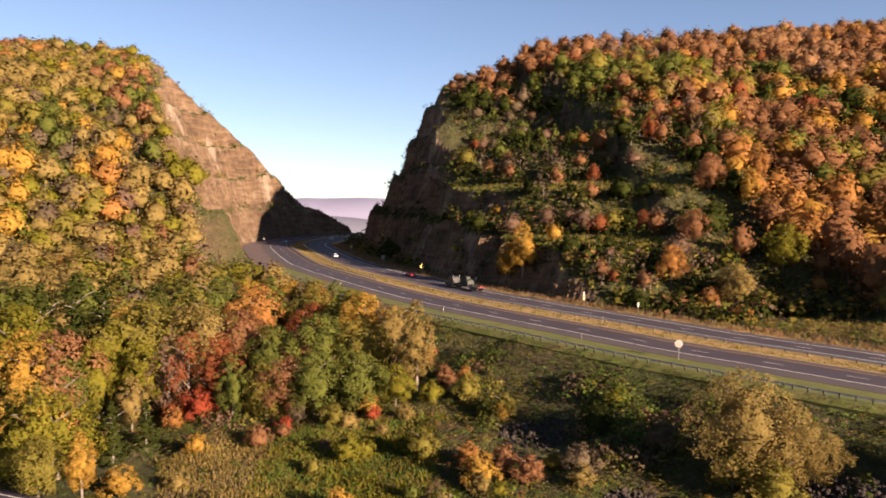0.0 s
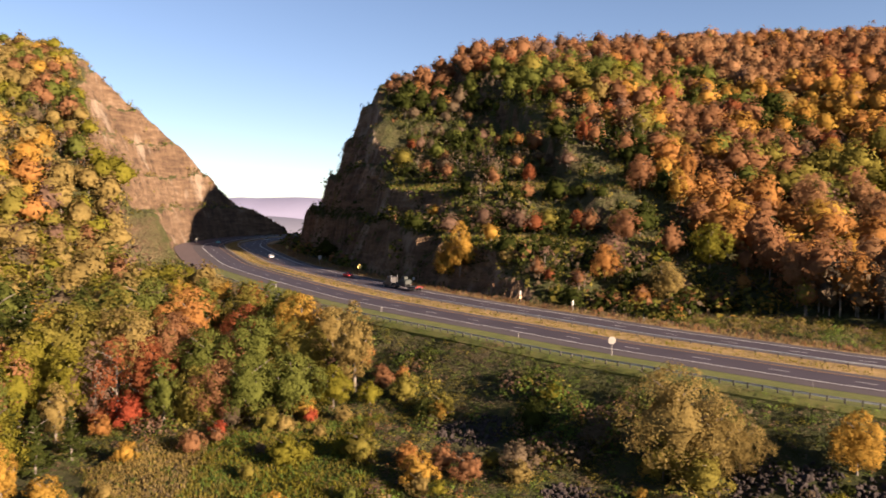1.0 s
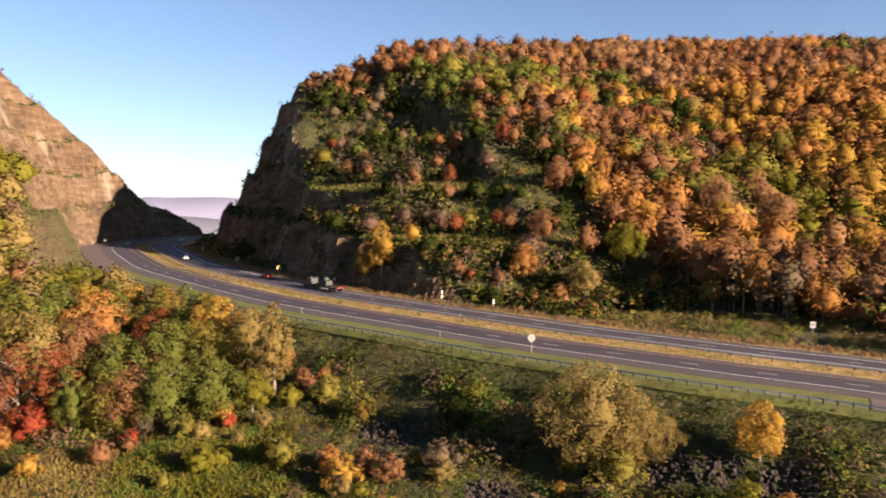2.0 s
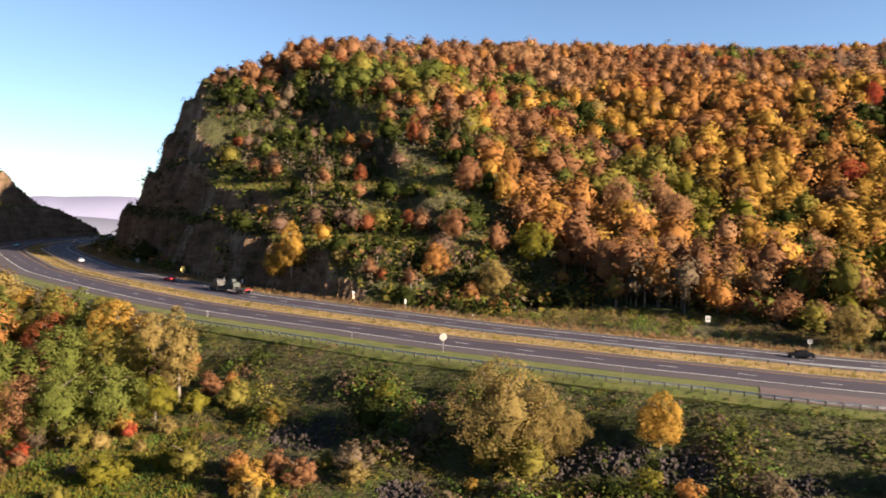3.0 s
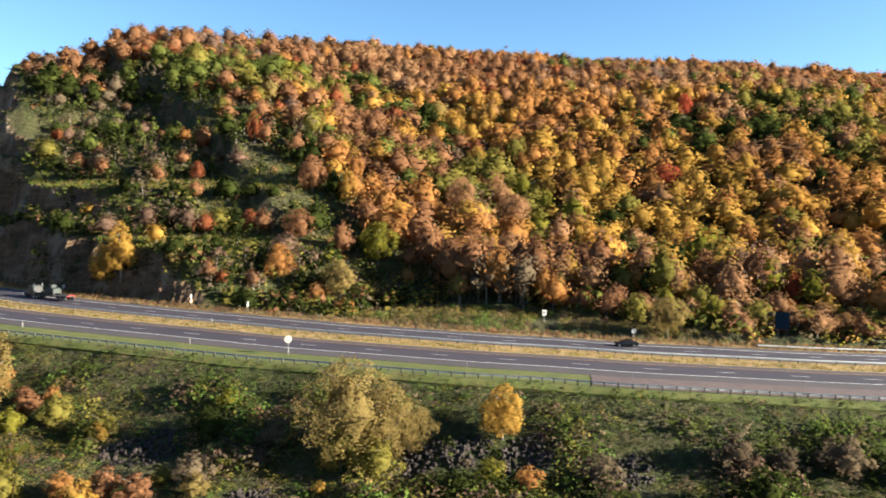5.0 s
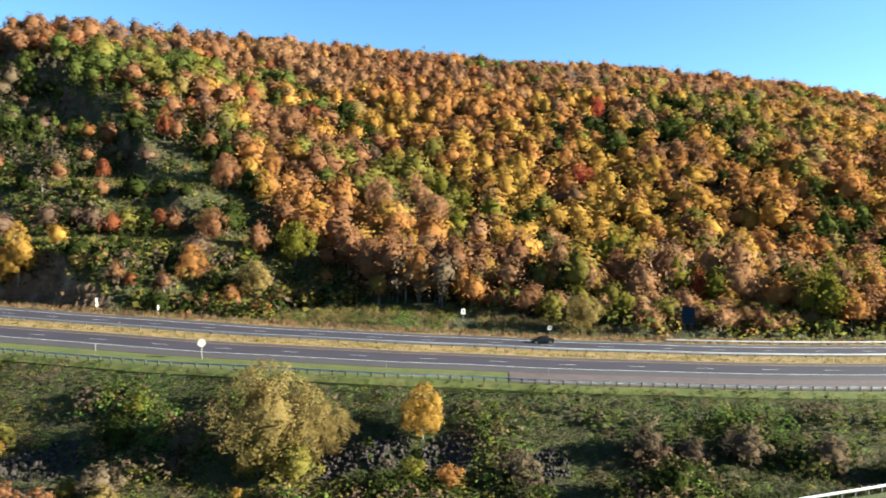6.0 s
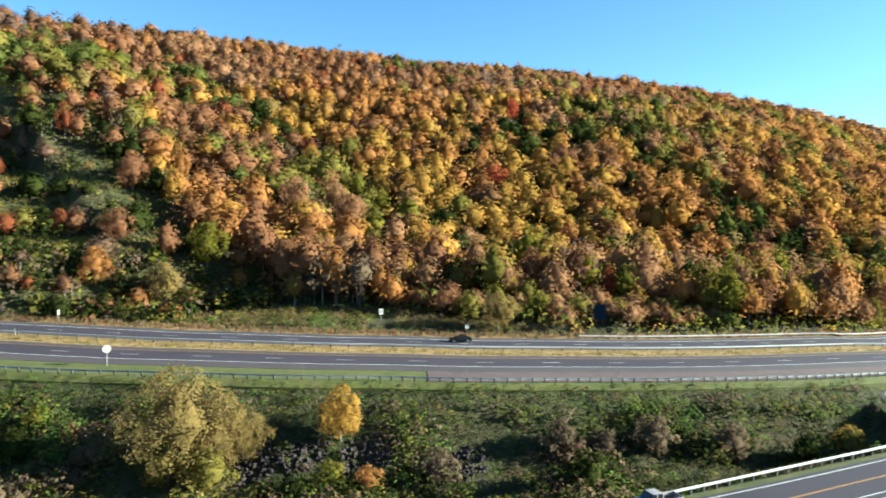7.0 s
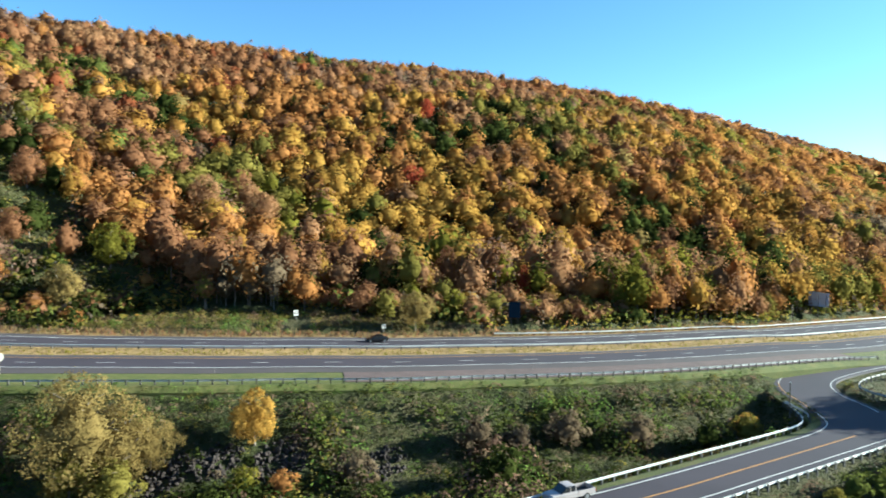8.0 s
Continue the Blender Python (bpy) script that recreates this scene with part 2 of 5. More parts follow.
# the ridge: its foot and its crest
FOOT = Line(((-900, 60, 0), (-400, 130, 6), (-240, 150, 3), (-165, 190, 5), (-112, 240, 9), (-78, 268, 11), (-42, 250, 10), (-12, 200, 7), (28, 170, 6), (72, 152, 6.5),
             (112, 113, 5), (155, 86, 2.5), (208, 60, 0), (330, 25, -4), (600, 5, -15), (1000, -10, -24), (2600, -40, -40)), 6.0)
CREST = Line(((-900, 300, 98), (-420, 385, 114), (-225, 405, 119), (-165, 385, 110.5), (-125, 368, 101.5), (-95, 358, 98.5), (-40, 376, 107), (8, 390, 107.5), (30, 396, 121.5), (58, 398, 125), (157, 392, 124), (286, 360, 122),
              (387, 325, 122), (494, 287, 122), (681, 272, 119), (1032, 257, 117), (1769, 249, 115), (2600, 249, 112)), 6.0)
TERRACE_Z, TERRACE_H = 3.5, 16.5      # the lowest old quarry terrace on the near shoulder of the ridge, and the rise from one to the next
ROAD_L, ROAD_R = -12.2, 33.5           # from the embankment's shoulder to the ditch beyond the far carriageway


def terrace_zone(x, y, u):
    """1 where the shoulder of the ridge beside the cutting is terraced, fading out along the hill and towards the crest."""
    return 0.7 * np.clip((104 - 40 * u - x) / 34, 0, 1) * np.clip((x + 70) / 20, 0, 1) * np.clip((0.56 - u) / 0.16, 0, 1)


def terraced(z):
    """Flat grassy treads and steep risers in place of an even slope."""
    v = (z - TERRACE_Z) / TERRACE_H
    n = np.floor(v)
    f = v - n
    return TERRACE_Z + TERRACE_H * (n + np.where(f < 0.55, f * 0.3, 0.165 + (f - 0.55) * 1.8556))


def tread(z):
    """True on the flat, open parts of the lower terraces."""
    return (((z - TERRACE_Z) / TERRACE_H) % 1.0 < 0.2) & (z > 14) & (z < 45)


def benches(e, jag):
    """Height of the blasted face, e metres out from the ditch: steep walls and narrow benches."""
    e = np.maximum(e + jag, 0)
    n = np.floor(e / 12.5)
    f = e - n * 12.5
    return n * 17.5 + np.clip(f / 7.0, 0, 1) * 16.5 + np.clip((f - 7.0) / 5.5, 0, 1) * 1.0


def land(x, y):
    """Height of the ground, and where it is blasted rock (above 0: metres of hill taken away)."""
    x, y = np.asarray(x, float), np.asarray(y, float)
    shape = x.shape
    x, y = x.ravel(), y.ravel()
    db, zb, _ = FOOT.near(x, y)
    dc, zc, _ = CREST.near(x, y)
    db, dc = -db, -dc                                   # positive uphill of the foot, beyond the crest
    u = np.clip(db / np.maximum(db - dc, 1e-6), 0, 1)
    apron = np.interp(x, (60, 82, 120, 155, 200, 330), (0, 0.04, 0.15, 0.22, 0.2, 0))      # gently sloping ground below the south-facing slope
    u = np.maximum((u - apron) / (1 - apron), 0) * (1 - 0.25 * apron) + 0.25 * np.minimum(u, apron)
    rise = u + 0.10 * np.sin(np.pi * u)
    hill = zb + (zc - zb) * rise
    far = np.maximum(dc, 0)
    drop = 0.42 + 0.52 * np.clip((10 - x) / 60, 0, 1) * np.clip((x + 300) / 150, 0, 1)
    hill = np.where(dc > 0, zc - np.minimum(far * drop, 165) - far * 0.002, hill)
    hill = hill - 26 * np.clip((y - 418) / 40, 0, 1) * np.clip((x + 135) / 45, 0, 1) * np.clip((0 - x) / 30, 0, 1)
    low = np.maximum(-db, 0)
    hill = np.where(db <= 0, zb - np.minimum(low * 0.14, np.maximum(zb + 7, 0)), hill)
    hill = hill + fbm(x, y, 60, 4, 3) * 5.0 * np.clip(u * 6, 0.1, 1) + fbm(x, y, 9, 3, 8) * 1.2
    hill = hill + (terraced(hill + fbm(x, y, 30, 2, 19) * 5) - hill) * terrace_zone(x, y, u) * (db > 0)
    d, zr, s = HIGHWAY.near(x, y)
    jag = fbm(x, y, 22, 4, 21) * 6.5 + fbm(x, y, 5, 3, 5) * 2.6
    right = d - ROAD_R - 9.0 * np.clip((y - 228) / 45, 0, 1)
    left = ROAD_L - d
    e = np.maximum(right, left)
    e_cut = e * (1 + 0.30 * fbm(s, s * 0 + np.sign(d) * 40, 45, 3, 71))
    bend = np.clip((y - 375) / 30, 0, 1) * (d < 0)
    e_cut = e_cut * (1 + 0.78 * bend + 0.16 * (d < 0) * np.clip((y - 290) / 30, 0, 1) * (1 - bend) + 0.27 * (d > 0) * np.clip((y - 228) / 45, 0, 1))
    jag = jag * (1 - 0.75 * bend)
    cut = zr - 0.35 + np.where(e > 0, benches(e_cut - 1.0, np.where(e > 4, jag * np.where(d > 0, 0.7, 1.0), 0)), 0)
    cut = cut + fbm(x, y, 42, 3, 23) * 7.0 * np.clip((e - 9) / 12, 0, 1)
    block = fbm(x + 3 * fbm(x, y, 9, 2, 51), y, 4.5, 2, 53)
    cut = cut + np.round(block * 5) / 5 * np.where(d > 0, 4.2, 2.6) * np.clip((e - 1) / 3, 0, 1) + fbm(x, y, 3.2, 2, 57) * 1.1 * np.clip((e - 1) / 3, 0, 1)
    fill = zr - 0.35 - 0.52 * np.maximum(e, 0) + np.where(e > 1.5, fbm(x, y, 7, 3, 2) * 0.9, 0)
    z = np.maximum(np.minimum(hill, cut), fill)
    for line, half in ((SIDE_ROAD, 6.2), (SLIP_ROAD, 6.6)):
        d2, z2, _ = line.near(x, y)
        e2 = np.abs(d2) - half
        z = np.where(e2 < 0, z2 - 0.35, np.clip(z, z2 - 0.35 - 0.5 * e2, z2 - 0.35 + 1.1 * e2))
    return z.reshape(shape), np.where(e > 0, hill - cut, -1).reshape(shape)


def ground_z(x, y):
    return land(x, y)[0]


def axis_steps(lo, hi, fine, far_lo, far_hi, grow=1.13):
    mid = list(np.arange(lo, hi + fine, fine))
    up, st = [mid[-1]], fine
    while up[-1] < far_hi:
        st *= grow
        up.append(up[-1] + st)
    dn, st = [mid[0]], fine
    while dn[-1] > far_lo:
        st *= grow
        dn.append(dn[-1] - st)
    return np.array(dn[::-1][:-1] + mid + up[1:])


def mesh_from(name, verts, quads, mats, index=None, smooth=False, tris=None, normals=None):
    """A mesh from arrays of corners and of four-cornered (and three-cornered) faces; normals round the shading of a crown."""
    me = bpy.data.meshes.new(name)
    verts = np.asarray(verts, np.float32)
    quads = np.zeros((0, 4), np.int32) if quads is None else np.asarray(quads, np.int32)
    tris = np.zeros((0, 3), np.int32) if tris is None else np.asarray(tris, np.int32)
    loops = np.concatenate([quads.ravel(), tris.ravel()])
    starts = np.concatenate([np.arange(len(quads)) * 4, len(quads) * 4 + np.arange(len(tris)) * 3])
    me.vertices.add(len(verts))
    me.vertices.foreach_set("co", verts.ravel())
    me.loops.add(len(loops))
    me.loops.foreach_set("vertex_index", loops)
    me.polygons.add(len(starts))
    me.polygons.foreach_set("loop_start", starts)
    for m in mats:
        me.materials.append(m)
    if index is not None:
        me.polygons.foreach_set("material_index", np.asarray(index, np.int32))
    me.polygons.foreach_set("use_smooth", np.full(len(starts), smooth))
    me.update(calc_edges=True)
    if normals is not None:
        me.normals_split_custom_set_from_vertices(normals)
    return me


def graded(lo, a, b, hi, coarse, fine, far_lo, far_hi):
    """Grid lines: fine from a to b, where the rock stands, coarser out to lo and hi, and ever wider beyond."""
    outer = axis_steps(lo, hi, coarse, far_lo, far_hi)
    return np.concatenate([outer[outer < a - 0.5 * fine], np.arange(a, b, fine), outer[outer > b + 0.5 * fine]])


xs = graded(-270, -190, 50, 330, 2.6, 1.3, -4300, 4300)
ys = graded(50, 175, 445, 480, 2.6, 1.3, -3000, 4300)
gx, gy = np.meshgrid(xs, ys)
gz, gf = land(gx, gy)
nx, ny = len(xs), len(ys)
ii = (np.arange(ny - 1)[:, None] * nx + np.arange(nx - 1)[None]).ravel()
ground = new("ground", mesh_from("ground", np.stack([gx.ravel(), gy.ravel(), gz.ravel()], 1),
                                 np.stack([ii, ii + 1, ii + 1 + nx, ii + nx], 1), [GROUND], smooth=True))
bare = (gf[:-1, :-1] > 0.3).ravel()
ground.data.polygons.foreach_set("use_smooth", ~bare)
tagged(ground, "wooded autumn ridge with a blasted rock cutting", "ground", kind="structure")

# ---------------------------------------------------------------- roads


def ribbon(name, line, d0, d1, s0, s1, lift, mat, parts=1, step=3.0, thick=0.3, sag=0.0, parent=None, drop=0.0):
    """A strip of road or verge from offset d0 to d1 along a line, with sides."""
    n = max(2, int((s1 - s0) / step) + 1)
    verts, quads = [], []
    cols = parts + 1
    for s in np.linspace(s0, s1, n):
        for k in range(cols):
            f = k / parts
            p, _ = line.at(s, d0 + (d1 - d0) * f)
            verts.append((p.x, p.y, p.z + lift - sag * 4 * f * (1 - f) - drop * (1 - f)))
        for d in (d1, d0):
            p, _ = line.at(s, d)
            verts.append((p.x, p.y, p.z + lift - thick - drop * (d == d0)))
    w = cols + 2
    for i in range(n - 1):
        for k in range(w):
            a, b = i * w + k, i * w + (k + 1) % w
            quads.append((a, b, b + w, a + w))
    ob = new(name, mesh_from(name, verts, quads, [mat]))
    if parent:
        ob.parent = parent
    return ob


def dashes(line, d, s0, s1, lift, width, length, gap, mat, parent, name="lane_dash"):
    s = s0
    while s < s1:
        ribbon(name, line, d - width / 2, d + width / 2, s, s + length, lift, mat, parent=parent, thick=0.012)
        s += length + gap


HS = HIGHWAY.s
_, _, hs = HIGHWAY.near(np.array([420.0, 192.6, 39.2, -12.0, -45.0, 150.0]), np.array([-30.0, 27.2, 123.8, 183.0, 436.0, 478.0]))
S_A, S_RIGHT, S_SIGN, S_BEND, S_CUT, S_B = [float(v) for v in hs]

road = tagged(ribbon("road", HIGHWAY, -4.2, 9.6, S_A, S_B, 0.0, SHOULDER), "two-lane carriageway of dark asphalt with paler shoulders", "road", kind="structure")
ribbon("lanes", HIGHWAY, -0.35, 7.6, S_A, S_B, 0.012, ASPHALT, parent=road, thick=0.02)
far_road = tagged(ribbon("road", HIGHWAY, 16.4, 28.6, S_A, S_B, 0.0, SHOULDER), "far two-lane carriageway of dark asphalt below the hill", "road", kind="structure")
ribbon("lanes", HIGHWAY, 17.9, 25.9, S_A, S_B, 0.012, ASPHALT, parent=far_road, thick=0.02)
for rd, d in ((road, 0.0), (road, 7.3), (far_road, 18.25), (far_road, 25.55)):
    ribbon("edge_line", HIGHWAY, d - 0.11, d + 0.11, S_A, S_B, 0.03, ORANGE_LINE if d in (7.3, 18.25) else WHITE_LINE, parent=rd, thick=0.012)
dashes(HIGHWAY, 3.65, S_RIGHT - 140, S_CUT, 0.03, 0.15, 3.05, 9.14, WHITE_LINE, road)
dashes(HIGHWAY, 21.9, S_RIGHT - 140, S_CUT, 0.03, 0.15, 3.05, 9.14, WHITE_LINE, far_road)
tagged(ribbon("median", HIGHWAY, 9.6, 16.4, S_A, S_B, -0.02, MEDIAN, parts=4, sag=0.25), "strip of dry golden grass between the carriageways", "median", kind="structure")
tagged(ribbon("verge", HIGHWAY, -12.2, -4.2, S_A, S_BEND + 75, -0.04, LAWN, parts=3, thick=1.7), "mown green grass verge beside the road", "verge", kind="structure")
tagged(ribbon("verge", HIGHWAY, -13.4, -12.2, S_A, S_B, -0.06, LAWN, parts=2, drop=0.66, thick=1.5), "rough grassy lip at the top of the embankment", "verge", kind="structure")
tagged(ribbon("gravel_shoulder", HIGHWAY, -12.2, -4.2, S_BEND + 75, S_B, -0.04, GRAVEL, parts=3), "stony ground at the foot of the rock face", "gravel", kind="structure")
tagged(ribbon("verge", HIGHWAY, 28.6, 31.8, S_A, S_B, -0.04, MEDIAN, parts=2), "strip of dry grass below the hill", "verge", kind="structure")
SD = SIDE_ROAD.s
_, _, ss = SIDE_ROAD.near(np.array([72.5, 111.0]), np.array([32.2, 19.2]))
side_road = tagged(ribbon("road", SIDE_ROAD, -4.2, 4.2, 0, SD[-1], 0.0, ASPHALT), "narrow two-way side road of grey asphalt", "road", kind="structure")
slip_road = tagged(ribbon("road", SLIP_ROAD, -4.6, 4.6, 0, SLIP_ROAD.s[-1], 0.006, ASPHALT, step=1.5), "curved slip road of grey asphalt", "road", kind="structure")
ribbon("centre_line", SIDE_ROAD, -0.12, 0.12, 0, ss[1] + 1, 0.02, ORANGE_LINE, parent=side_road, thick=0.012)
_, _, cs = CORNER.near(np.array([72.5, 121.0, 137.0]), np.array([35.3, 26.2, 35.6]))
ribbon("edge_line", SIDE_ROAD, -3.2, -3.05, 0, ss[0] - 12.5, 0.02, WHITE_LINE, parent=side_road, thick=0.012)
ribbon("edge_line", CORNER, -0.08, 0.08, 0.0, cs[1], 0.07, WHITE_LINE, parent=side_road, thick=0.012, step=1.0)
ribbon("edge_line", CORNER, -0.08, 0.08, cs[1], cs[2], 0.05, ORANGE_LINE, parent=slip_road, thick=0.012, step=1.0)
ribbon("edge_line", CORNER, -0.08, 0.08, cs[2], CORNER.s[-1], 0.05, WHITE_LINE, parent=slip_road, thick=0.012, step=1.0)
tagged(ribbon("verge", CORNER, -2.4, -0.7, cs[0] - 6, cs[2] + 70, -0.02, LAWN, parts=2, step=1.0, drop=0.25), "narrow grass strip between the side road and its rail", "verge", kind="structure")
ribbon("apron", CORNER, -0.75, 3.5, cs[0] + 30, cs[2] + 25, 0.01, ASPHALT, parent=slip_road, thick=0.3, step=1.0)
ribbon("edge_line", SIDE_ROAD, 3.05, 3.2, 0, SD[-1], 0.02, WHITE_LINE, parent=side_road, thick=0.012)
ribbon("edge_line", SLIP_ROAD, 3.75, 3.9, 6, SLIP_ROAD.s[-1], 0.03, WHITE_LINE, parent=slip_road, thick=0.012, step=1.5)

# ---------------------------------------------------------------- woods
rng = np.random.default_rng(7)


def crown(n, width, height, base, leaf, bumps=0.2, fill=0.25, seed=0, low=0.75):
    """Leaf clumps as small bent kites over a rounded or pointed crown with uneven swells.
    low: below 1 the crown is widest under its middle."""
    r = np.random.default_rng(seed)
    ph = r.random(6) * 6.283

    def radius(h, a):
        swell = 1 + bumps * (np.sin(2 * a + ph[0] + 3 * h) + 0.8 * np.sin(3 * a + ph[1] - 6 * h) + 0.7 * np.sin(5 * a + ph[2] + 11 * h)) / 1.5
        return np.sin(np.pi * np.clip(h, 0.002, 0.998) ** low) ** 0.7 * swell + 0.02
    h = r.random(n * 3)
    keep = r.random(n * 3) < np.sin(np.pi * h ** low) ** 0.6 + 0.15
    h = h[keep][:n]
    n = len(h)
    a = r.random(n) * 6.283
    rad = radius(h, a)
    slope = (radius(np.minimum(h + 0.03, 1), a) - radius(np.maximum(h - 0.03, 0), a)) / 0.06
    v = np.stack([np.cos(a), np.sin(a), -slope * width / 2 / height], 1)
    v /= np.linalg.norm(v, axis=1)[:, None]
    k = np.where(r.random(n) < fill, r.random(n) ** 0.5, 0.88 + 0.26 * r.random(n))
    c = np.stack([np.cos(a) * rad * k * width / 2, np.sin(a) * rad * k * width / 2, base + (0.5 + (h - 0.5) * (0.94 + 0.1 * r.random(n))) * height], 1)
    nrm = v + r.normal(size=(n, 3)) * 0.38
    nrm[:, 2] += 0.15
    nrm /= np.linalg.norm(nrm, axis=1)[:, None]
    p = np.cross(nrm, r.normal(size=(n, 3)))
    p /= np.linalg.norm(p, axis=1)[:, None]
    q = np.cross(nrm, p)
    size = leaf * (0.6 + 0.8 * r.random(n))[:, None]
    bend = nrm * size * 0.22
    verts = np.stack([c + p * size, c + q * size * 0.75 - bend, c - p * size, c - q * size * 0.75 - bend], 1).reshape(-1, 3)
    quads = np.arange(n * 4).reshape(-1, 4)
    return verts, quads


def dome(kites, leaf, seed=0, low=0.75, rings=9, segs=11, ragged=0.14, round_=0.62, core=0.84, billow=0.8):
    """A closed leafy crown, one wide and one high: billowing swells, with loose leaf clumps on its skin."""
    r = np.random.default_rng(seed)
    waves = r.normal(size=(5, 3))
    waves *= (np.array([4.5, 6, 8, 11, 15]) / np.linalg.norm(waves, axis=1))[:, None]
    ph = r.random(5) * 6.283
    lean = r.normal(size=2) * 0.06

    def skin(h, a):
        rad = np.sin(np.pi * np.clip(h, 0.004, 0.996) ** low) ** round_ * 0.5
        p = np.stack([np.cos(a) * rad, np.sin(a) * rad, h - 0.45], -1)
        swell = billow * sum(g * (0.64 - np.abs(np.sin(p @ w + f))) for g, w, f in zip((0.34, 0.32, 0.28, 0.2, 0.14), waves, ph))
        p = p * (1.06 + 0.55 * swell)[..., None]
        p[..., 2] += 0.45
        p[..., 0] += lean[0] * h
        p[..., 1] += lean[1] * h
        return p
    hs_ = np.linspace(0.0, 1.0, rings)[:, None] ** 0.9
    hs_ = 0.03 + 0.965 * hs_
    an = np.linspace(0, 2 * np.pi, segs, endpoint=False)[None] + np.arange(rings)[:, None] * 0.28
    cv = skin(hs_ + 0 * an, an).reshape(-1, 3)
    cv = (cv - np.array([0, 0, 0.4])) * core + np.array([0, 0, 0.4]) + r.normal(size=cv.shape) * ragged * 0.12
    cq = np.array([(j * segs + i, j * segs + (i + 1) % segs, (j + 1) * segs + (i + 1) % segs, (j + 1) * segs + i) for j in range(rings - 1) for i in range(segs)])
    cq = np.vstack([cq[:, :3], cq[:, [0, 2, 3]]])
    h, a = 1 - (0.03 + 0.95 * r.random(kites)) ** 1.15, r.random(kites) * 6.283
    c = skin(h, a)
    out = c - np.array([0, 0, 0.36])
    out /= np.linalg.norm(out, axis=1)[:, None]
    c = c + out * (r.random(kites)[:, None] ** 0.7 - 0.72) * ragged
    nrm = out + r.normal(size=(kites, 3)) * 0.33
    nrm[:, 2] += 0.1
    nrm /= np.linalg.norm(nrm, axis=1)[:, None]
    p = np.cross(nrm, r.normal(size=(kites, 3)))
    p /= np.linalg.norm(p, axis=1)[:, None]
    q = np.cross(nrm, p)
    size = leaf * (0.55 + 0.95 * r.random(kites))[:, None]
    kv = np.stack([c + p * size * 1.2, c - p * size * 0.7 + q * size * 0.8, c - p * size * 0.6 - q * size * 0.85], 1).reshape(-1, 3)
    soft = np.repeat(out * 0.95 + nrm * 0.25 + np.array([0, 0, 0.1]), 3, axis=0)
    inner = cv - np.array([0, 0, 0.36])
    soft = np.vstack([inner / np.linalg.norm(inner, axis=1)[:, None], soft / np.linalg.norm(soft, axis=1)[:, None]])
    return np.vstack([cv, kv]), np.vstack([cq, np.arange(kites * 3).reshape(-1, 3) + len(cv)]), soft


def sprays(n, width, height, base, leaf, lobes, seed=0, low=0.75, core=0.5, grain=(5, 6), form="round", lobe=1.0):
    """A leafy crown: many small leaf clumps on sprays that are set over an uneven outline, with gaps between them, round a thin inner mass.
    form "cone" gives a conifer with drooping tiers."""
    r = np.random.default_rng(seed)
    h = 0.05 + 0.92 * (np.arange(lobes) + r.random(lobes)) / lobes
    a = np.arange(lobes) * 2.4 + r.random(lobes) * 0.9
    env = 1.02 - h if form == "cone" else np.sin(np.pi * h ** low) ** 0.7
    cr = env * (0.32 + 0.17 * r.random(lobes)) * (1 + 0.2 * np.sin(2 * a + r.random() * 6))
    cr = np.where(r.random(lobes) < 0.22, cr * 0.45, cr)
    lc = np.stack([np.cos(a) * cr * width, np.sin(a) * cr * width, base + h * height], 1)
    lr = (0.09 + 0.1 * r.random(lobes)) * (0.5 + 0.65 * env) * width * lobe
    k = r.choice(lobes, n, p=lr ** 2 / (lr ** 2).sum())
    v = r.normal(size=(n, 3))
    v /= np.linalg.norm(v, axis=1)[:, None]
    axis = (lc - np.array([0, 0, base + height * 0.35])) / np.array([width / 2, width / 2, height / 2])
    axis /= np.linalg.norm(axis, axis=1)[:, None]
    v = v + axis[k] * 0.65
    v[:, 2] += 0.2
    v /= np.linalg.norm(v, axis=1)[:, None]
    reach = lr[k] * (0.55 + 0.5 * r.random(n)) * np.where(r.random(n) < 0.14, 1.35, 1.0)
    flat = np.array([1.35, 1.35, 0.35]) if form == "cone" else np.array([1.05, 1.05, 0.95])
    c = lc[k] + v * flat * reach[:, None]
    nrm = v * 0.75 + axis[k] * 0.6 + r.normal(size=(n, 3)) * 0.45
    nrm /= np.linalg.norm(nrm, axis=1)[:, None]
    p = np.cross(nrm, r.normal(size=(n, 3)))
    p /= np.linalg.norm(p, axis=1)[:, None]
    q = np.cross(nrm, p)
    size = leaf * (0.6 + 0.9 * r.random(n))[:, None]
    verts = np.stack([c + p * size * 1.2, c - p * size * 0.7 + q * size * 0.8, c - p * size * 0.6 - q * size * 0.85], 1).reshape(-1, 3)
    tris = np.arange(n * 3).reshape(-1, 3)
    soft = np.repeat(v * 0.7 + axis[k] * 0.35 + nrm * 0.65, 3, axis=0)
    soft /= np.linalg.norm(soft, axis=1)[:, None]
    if core:
        cv, cq, cn = dome(0, 0.1, seed, 0.4 if form == "cone" else low, *grain, 0.3, 0.7, core)
        tris = np.vstack([tris, cq + len(verts)])
        verts = np.vstack([verts, cv * np.array([width, width, height]) + np.array([0, 0, base])])
        soft = np.vstack([soft, cn])
    return verts, tris, soft


